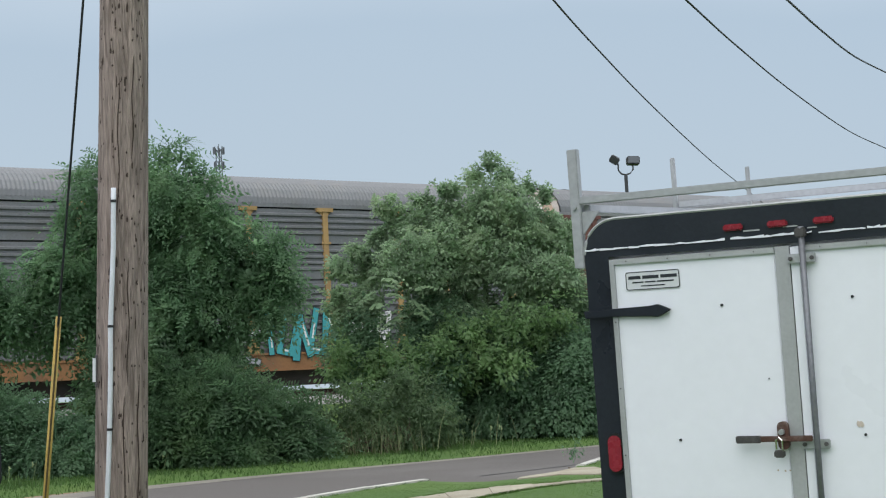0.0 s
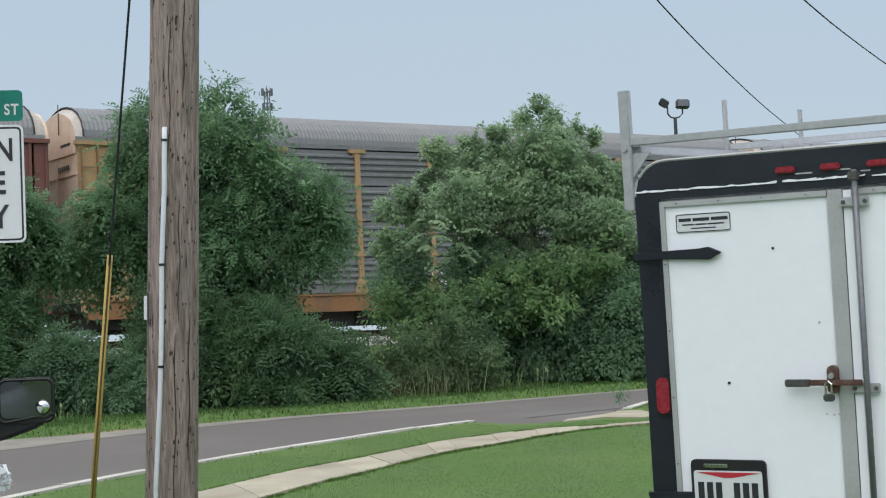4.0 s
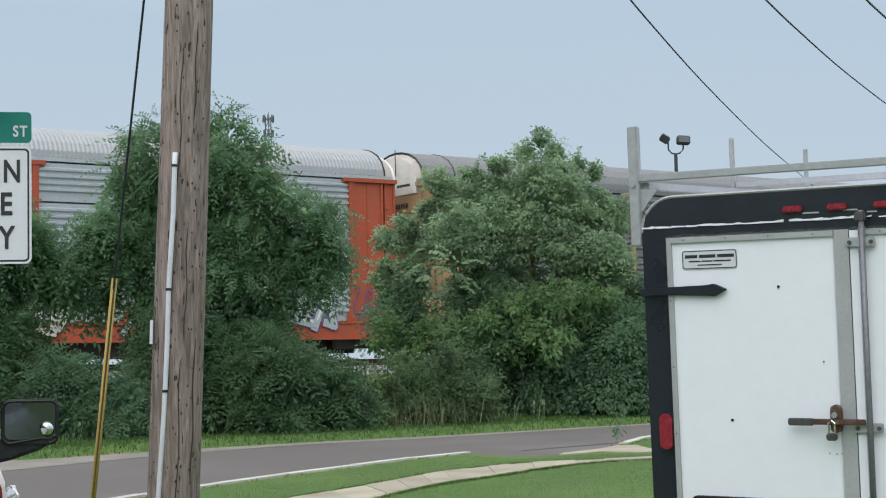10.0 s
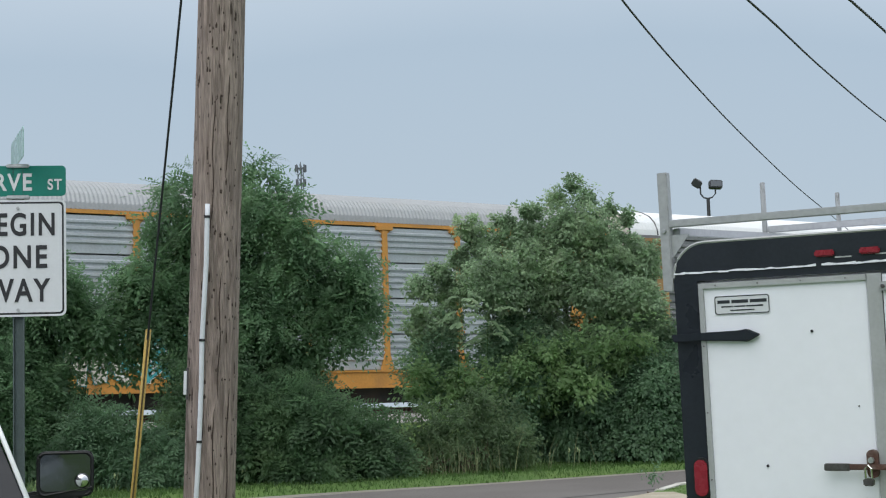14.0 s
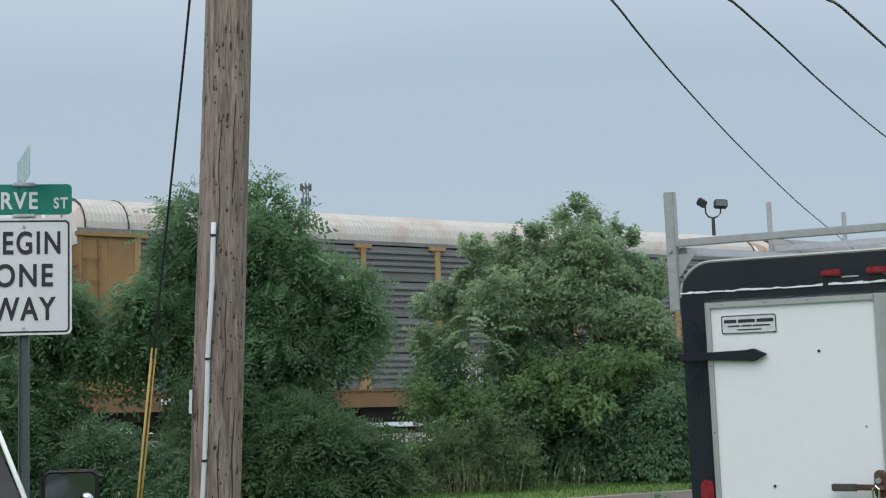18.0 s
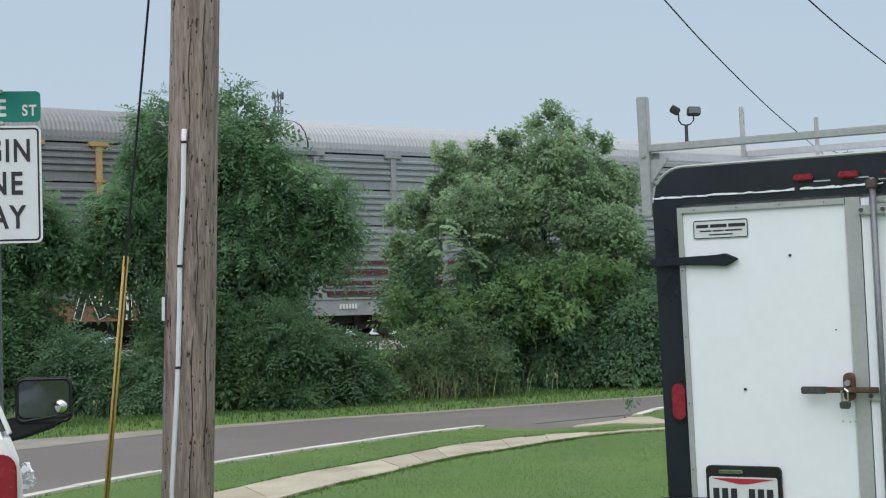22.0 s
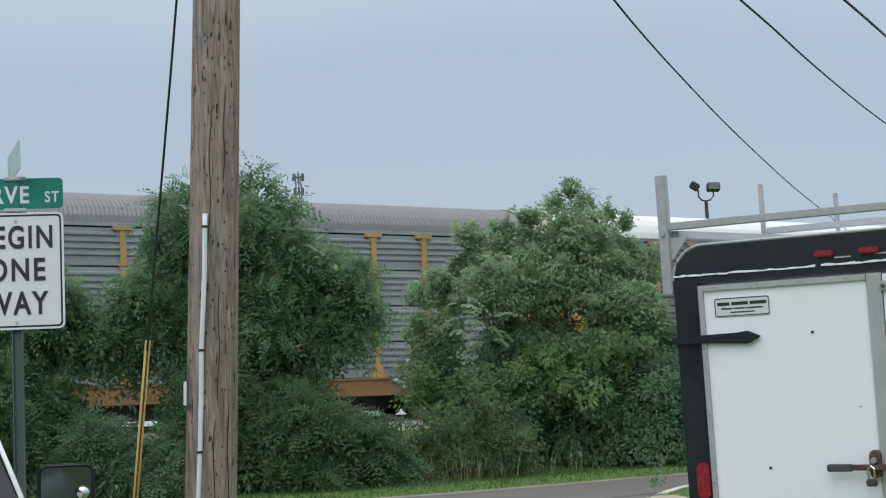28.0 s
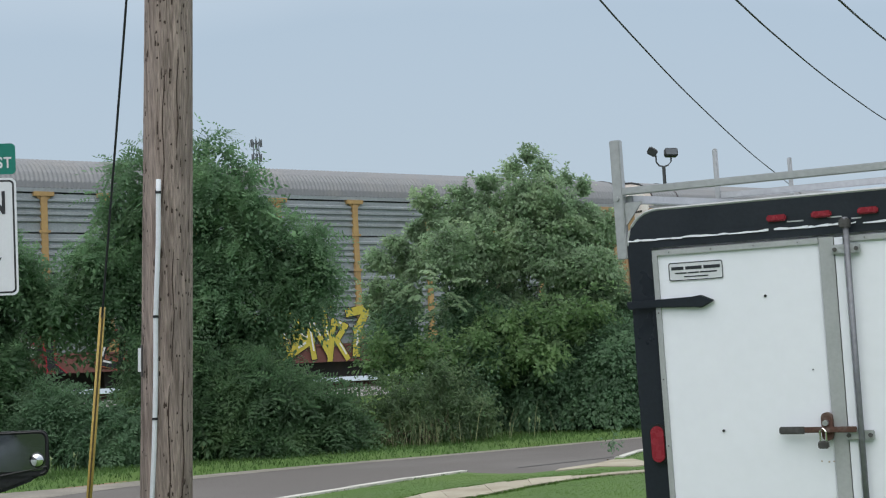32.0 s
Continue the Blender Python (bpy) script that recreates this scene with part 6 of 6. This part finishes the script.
def rear_door(x0, x1, outer):
    door = part("rear_door", Shape().box(x0, x1, -0.022, 0.028, TZ0 + 0.07, 1.984), M_TWHITE, trailer, "white rear door", bevel=0.003)
    fr = Shape()
    for a, b, c, d in ((outer - 0.011, outer + 0.011, TZ0 + 0.07, 1.984), (max(x0, outer + 0.011) if outer < x1 - 0.1 else x0, x1 if outer < x1 - 0.1 else outer - 0.011, 1.960, 1.984), (max(x0, outer + 0.011) if outer < x1 - 0.1 else x0, x1 if outer < x1 - 0.1 else outer - 0.011, TZ0 + 0.07, TZ0 + 0.095)):
        fr.box(a, b, -0.034, -0.0225, c, d)
    part("door_trim", fr, M_ALU, door, "aluminium edge trim")
    spots = [(outer, 0.55 + i * 0.29) for i in range(5)] + [(x0 + 0.08 + i * 0.19, 1.972) for i in range(4)]
    for x, z in spots:
        part("rivet", ME_RIVET, M_DKSTEEL, door, m=pose(x, -0.035, z))
    return door


door_l, door_r = rear_door(0.124, 0.859, 0.135), rear_door(0.972, 1.712, 1.701)
part("centre_strip", Shape().box(0.863, 0.923, -0.036, 0.02, TZ0 + 0.07, 1.985), M_ALU, trailer, "grey centre strip of the doors")
part("centre_strip", Shape().box(0.927, 0.962, -0.033, 0.02, TZ0 + 0.07, 1.98), M_TWHITE, trailer, "white rubber lip between the doors")
M_ROD = material("dull_galvanised_rod", (0.17, 0.175, 0.19), 0.5, 0.5, var=0.25, scale=12, bump=0.1)
rod = part("lock_rod", Shape().tube([(0.985, -0.06, 0.5), (0.985, -0.06, 2.06)], 0.0125, 12), M_ROD, trailer, "steel cam lock rod", smooth=True)
for z in (1.930, 1.168, 0.62):
    part("rod_bracket", Shape().box(0.915, 1.035, -0.052, -0.036, z - 0.02, z + 0.02), M_STEEL, rod, bevel=0.004)
    for x in (0.932, 1.020):
        part("bolt", Shape().disc((x, -0.055, z), 0.009, 0.008, "y", 8), M_DKSTEEL, rod)
part("cam", Shape().box(0.962, 1.004, -0.077, -0.04, 2.015, 2.055), M_DKSTEEL, rod, bevel=0.005)
handle = part("lock_handle", Shape().box(0.742, 0.97, -0.075, -0.063, 1.182, 1.206), M_RUST, trailer, "rusty lock handle bar", bevel=0.003)
part("grip", Shape().box(0.648, 0.755, -0.08, -0.058, 1.178, 1.208), M_DKSTEEL, handle, "dark rubber grip", bevel=0.004)
part("hasp", Shape().prism(rounded(0.046, 0.115, 0.021, 0.822, 1.148), -0.06, -0.036, "y"), M_RUST, handle, "rusty oval hasp plate")
part("hasp_eye", Shape().disc((0.843, -0.068, 1.222), 0.012, 0.02, "y", 10), M_STEEL, handle)
lock = part("padlock", Shape().box(0.814, 0.856, -0.105, -0.075, 1.120, 1.150), M_DKSTEEL, trailer, "small padlock", bevel=0.005)
part("shackle", Shape().tube([(0.822, -0.09, 1.148), (0.822, -0.09, 1.190), (0.835, -0.09, 1.203), (0.848, -0.09, 1.190), (0.848, -0.09, 1.148)], 0.0045, 6), M_CHROME, lock)
hinge_out = [(0.0, 1.724), (0.13, 1.727), (0.30, 1.720), (0.338, 1.716), (0.398, 1.745), (0.338, 1.772), (0.30, 1.766), (0.13, 1.762), (-0.01, 1.758)]
for dz in (0.007, -1.043):
    part("strap_hinge", Shape().prism([(a, b + dz) for a, b in hinge_out], -0.048, -0.030, "y"), M_TBLACK, door_l, "black pointed strap hinge", bevel=0.004)
    part("strap_hinge", Shape().prism([(TW - a, b + dz) for a, b in hinge_out[::-1]], -0.048, -0.030, "y"), M_TBLACK, door_r, "black pointed strap hinge", bevel=0.004)
for door, x, z, r in ((door_l, 0.616, 1.757, 0.006), (door_l, 0.388, 1.191, 0.006), (door_r, 1.165, 1.76, 0.006), (door_r, 1.175, 1.20, 0.006), (door_l, 0.795, 1.44, 0.003)):
    part("screw_hole", Shape().disc((x, -0.024, z), r, 0.006, "y", 10), M_SIGNB, door)
part("scuff", Shape().prism([(1.143, 1.236), (1.150, 1.231), (1.157, 1.233), (1.166, 1.229), (1.172, 1.238), (1.169, 1.247), (1.162, 1.256), (1.153, 1.253), (1.146, 1.257), (1.141, 1.246)], -0.0245, -0.0222, "y"), M_TAN, door_r, "peeled paint patch")
part("scratches", Shape().box(0.80, 0.806, -0.0245, -0.0225, 1.055, 1.062).box(0.83, 0.837, -0.0245, -0.0225, 1.052, 1.06).box(0.85, 0.858, -0.0245, -0.0225, 1.055, 1.06), M_TAN, door_l)
label = part("sales_label", Shape().prism(rounded(0.25, 0.083, 0.012, 0.191, 1.842), -0.0255, -0.0225, "y"), M_SIGNW, trailer, "white dealer label with dark bars")
rim = Shape()
o, q = rounded(0.246, 0.079, 0.011, 0.193, 1.844), rounded(0.238, 0.071, 0.008, 0.197, 1.848)
n_o = len(o)
rim.add([(a, -0.0262, b) for a, b in o] + [(a, -0.0262, b) for a, b in q], [(i, (i + 1) % n_o, n_o + (i + 1) % n_o, n_o + i) for i in range(n_o)])
part("label_border", rim, M_INK, label)
for x0, x1, z0, z1 in ((0.206, 0.262, 1.891, 1.905), (0.270, 0.345, 1.891, 1.905), (0.353, 0.428, 1.891, 1.905), (0.222, 0.275, 1.874, 1.880), (0.281, 0.33, 1.874, 1.880), (0.336, 0.412, 1.874, 1.880), (0.262, 0.372, 1.858, 1.863)):
    part("label_bar", Shape().box(x0, x1, -0.0268, -0.0262, z0, z1), M_INK, label)
holder = part("plate_holder", Shape().prism(rounded(0.335, 0.205, 0.02, 0.212, 0.665), -0.045, -0.0225, "y"), M_BLACK, trailer, "black number plate holder", bevel=0.004, m=pose(-0.016, 0, -0.008))
part("plate_light", Shape().box(0.275, 0.385, -0.058, -0.046, 0.838, 0.856), M_CHROME, holder, bevel=0.004)
lic = part("number_plate", Shape().prism(rounded(0.305, 0.152, 0.012, 0.227, 0.672), -0.05, -0.0455, "y"), M_SIGNW, trailer, "white number plate with dark bars", m=pose(-0.016, 0, -0.008))
part("plate_band", Shape().prism([(0.24, 0.818), (0.52, 0.818), (0.40, 0.795), (0.36, 0.795)], -0.052, -0.0505, "y"), G_RED, lic)
for i in range(7):
    if i != 3:
        part("plate_bar", Shape().box(0.245 + i * 0.04, 0.272 + i * 0.04, -0.053, -0.0505, 0.70, 0.775), M_INK, lic)
for x0 in (0.046, TW - 0.124):
    tl = part("tail_lamp", Shape().prism(rounded(0.078, 0.178, 0.038, x0, 1.048), -0.026, -0.013, "y"), M_BLACK, trailer, "oval red tail lamp", bevel=0.003)
    part("lens", Shape().prism(rounded(0.060, 0.158, 0.029, x0 + 0.009, 1.058), -0.036, -0.0265, "y"), M_RED, tl, bevel=0.006)
part("bumper", Shape().box(0.0, TW, -0.05, 0.1, TZ0 - 0.1, TZ0 - 0.005), M_TBLACK, trailer, bevel=0.01)
part("tongue", Shape().box(TW / 2 - 0.05, TW / 2 + 0.05, TL, TL + 1.1, TZ0 - 0.12, TZ0 - 0.02), M_TBLACK, trailer)
part("jack", Shape().tube([(TW / 2, TL + 0.9, 0.0 - 0.35), (TW / 2, TL + 0.9, 0.75)], 0.03, 10), M_STEEL, trailer)
for x in (-0.14, TW + 0.14):
    wl_p = part("wheel", Shape().disc((x, 1.95, 0.19), 0.33, 0.2, "x", 24), M_RUBBER, trailer, "black trailer tyre", bevel=0.02)
    part("rim", Shape().disc((x, 1.95, 0.19), 0.2, 0.21, "x", 16), M_STEEL, wl_p)
    part("mudguard", Shape().prism([(1.5, 0.42), (2.4, 0.42), (2.4, 0.48), (2.2, 0.62), (1.7, 0.62), (1.5, 0.48)], x - 0.11, x + 0.11, "x"), M_TBLACK, trailer)

rack = thing("ladder_rack", trailer.matrix_basis.copy(), "bare aluminium ladder rack bolted over the trailer roof", "roof rack")
for y in (0.0, 1.3, 2.6):
    for x in (-0.046, TW + 0.005):
        a, b = (0.0, 0.02) if y == 0 else (0.011, 0.009)
        part("upright", Shape().box(x + a, x + 0.047 - a, y - b, y + b, 1.955 if y == 0 else 2.16, 2.485 if y == 0 else 2.502), M_RACK, rack, bevel=0.004)
    part("crossbar", Shape().box(-0.0025, TW + 0.0045, y - 0.018, y + 0.016, 2.238, 2.272), M_RACK, rack, bevel=0.004)
    for sx in (0, 1):
        g = [(0.0, 2.205), (0.085, 2.205), (0.0, 2.10)] if not sx else [(TW, 2.205), (TW, 2.10), (TW - 0.085, 2.205)]
        part("gusset", Shape().prism(g, y - 0.004, y + 0.004, "y"), M_RACK, rack)
    part("bolt", Shape().disc((-0.024, y - 0.026, 2.225), 0.010, 0.012, "y", 8), M_STEEL, rack)
for x in (-0.003, TW - 0.032):
    part("side_rail", Shape().box(x, x + 0.035, 0.02, 2.58, 2.20, 2.236), M_RACK, rack, bevel=0.004)

# ---- parked white car, seen from behind at its corner ----
car = thing("parked_car", pose(-1.107, 4.25, 0, 0, 0, 17), "white parked car with dark glass and black door mirror", "car")
sec = [(-1.80, 0.32), (-0.03, 0.32), (0.0, 0.55), (0.008, 0.85), (0.0, 1.15), (-0.035, 1.245), (-1.765, 1.245), (-1.80, 1.15), (-1.808, 0.85), (-1.80, 0.55)]
part("body", Shape().prism(sec, 0.0, 4.4, "y"), M_CARW, car, "glossy white bodywork", bevel=0.02)
cabin = Shape()
lo, hi = [(-0.036, 1.24), (-1.764, 1.24)], [(-0.255, 1.76), (-1.545, 1.76)]
cabin.add([(lo[0][0], 0.12, lo[0][1]), (lo[1][0], 0.12, lo[1][1]), (hi[1][0], 0.5, hi[1][1]), (hi[0][0], 0.5, hi[0][1]),
           (lo[0][0], 3.3, lo[0][1]), (lo[1][0], 3.3, lo[1][1]), (hi[1][0], 2.5, hi[1][1]), (hi[0][0], 2.5, hi[0][1])],
          [(0, 1, 2, 3), (4, 7, 6, 5), (0, 3, 7, 4), (1, 5, 6, 2), (3, 2, 6, 7), (0, 4, 5, 1)])
part("cabin_glass", cabin, M_CARGLASS, car, "dark window glass")
for a, b in ((Vector((-0.028, 0.11, 1.235)), Vector((-0.25, 0.49, 1.765))), (Vector((-1.772, 0.11, 1.235)), Vector((-1.55, 0.49, 1.765)))):
    part("rear_pillar", Shape().tube([a, (a + b) / 2 + Vector((0.012 if a.x > -1 else -0.012, -0.01, 0)), b], 0.0075, 8), M_CARW, car, "white rear pillar", smooth=True)
part("roof_panel", Shape().box(-1.46, -0.34, 0.48, 2.55, 1.745, 1.79), M_CARW, car, bevel=0.02)
for x in (-0.105, -1.665):
    lampp = part("tail_lamp", Shape().prism(rounded(0.21, 0.44, 0.04, x - 0.12, 0.745), -0.03, 0.05, "y"), M_RED, car, "red tail lamp cluster", bevel=0.012)
    part("lamp_divider", Shape().box(x - 0.12, x + 0.09, -0.034, -0.0305, 1.05, 1.062), M_TWHITE, lampp)
part("bumper", Shape().box(-1.82, 0.02, -0.10, 0.2, 0.36, 0.60), M_CARW, car, bevel=0.04)
torn = Shape()
pr = random.Random(3)
for i in range(34):
    c = Vector((0.006 + pr.uniform(0, 0.030), 0.12 + pr.uniform(-0.02, 0.02), 1.112 + pr.uniform(-0.034, 0.034)))
    torn.add([c + Vector((pr.uniform(-0.014, 0.014), pr.uniform(-0.014, 0.014), pr.uniform(-0.014, 0.014))) for _ in range(4)], [(0, 1, 2), (0, 2, 3), (0, 3, 1), (1, 3, 2)])
part("torn_trim", torn, M_TWHITE, car, "crumpled torn white trim on the flank")
for y in (0.85, 3.5):
    for x in (-0.12, -1.68):
        wp = part("wheel", Shape().disc((x, y, 0.33), 0.33, 0.22, "x", 28), M_RUBBER, car, "black car tyre", bevel=0.02)
        part("rim", Shape().disc((x, y, 0.33), 0.21, 0.23, "x", 18), M_STEEL, wp)
M_INV = car.matrix_basis.inverted()


def in_car(x, y, z):
    return M_INV @ Vector((x, y, z))


mc = in_car(-1.706, 6.95, 1.229)
mir = part("door_mirror", Shape().prism(rounded(0.252, 0.205, 0.035, -0.126, -0.1), -0.03, 0.05, "y"), M_BLACK, car, "black door mirror housing", bevel=0.012, m=Matrix.Translation(mc) @ pose(0, 0, 0, 0, 0.5, -4))
part("mirror_glass", Shape().prism(rounded(0.218, 0.163, 0.028, -0.109, -0.073), -0.036, -0.0305, "y"), M_MIRROR, mir, "dim rear-view mirror glass")
part("spot_mirror", Shape().tube([(0.074, -0.046, -0.028), (0.074, -0.0365, -0.028)], [0.024, 0.034], 18), M_CHROME, mir, "round convex blind-spot mirror", smooth=True)
part("mirror_rim", Shape().tube([(a, -0.031, b) for a, b in rounded(0.236, 0.187, 0.032, -0.118, -0.09)] + [(0.118, -0.031, -0.058)], 0.0065, 6), M_BLACK, mir)
part("mirror_arm", Shape().prism([(-0.32, -0.215), (-0.08, -0.165), (0.06, -0.118), (0.09, -0.09), (-0.12, -0.07), (-0.32, -0.10)], -0.02, 0.08, "y"), M_BLACK, mir, bevel=0.015)


# ---- what moves ----
def motions():
    for i, c in enumerate(CARS):
        walk(c, [(t, pose(*(TRACK + ALONG * (START + SLACK[i] + PITCH * (i - 1) - rolled(t))), 0, 0, TURN) @ pose(0, 0, RAIL)) for t in range(0, 33, 2)])


motions()
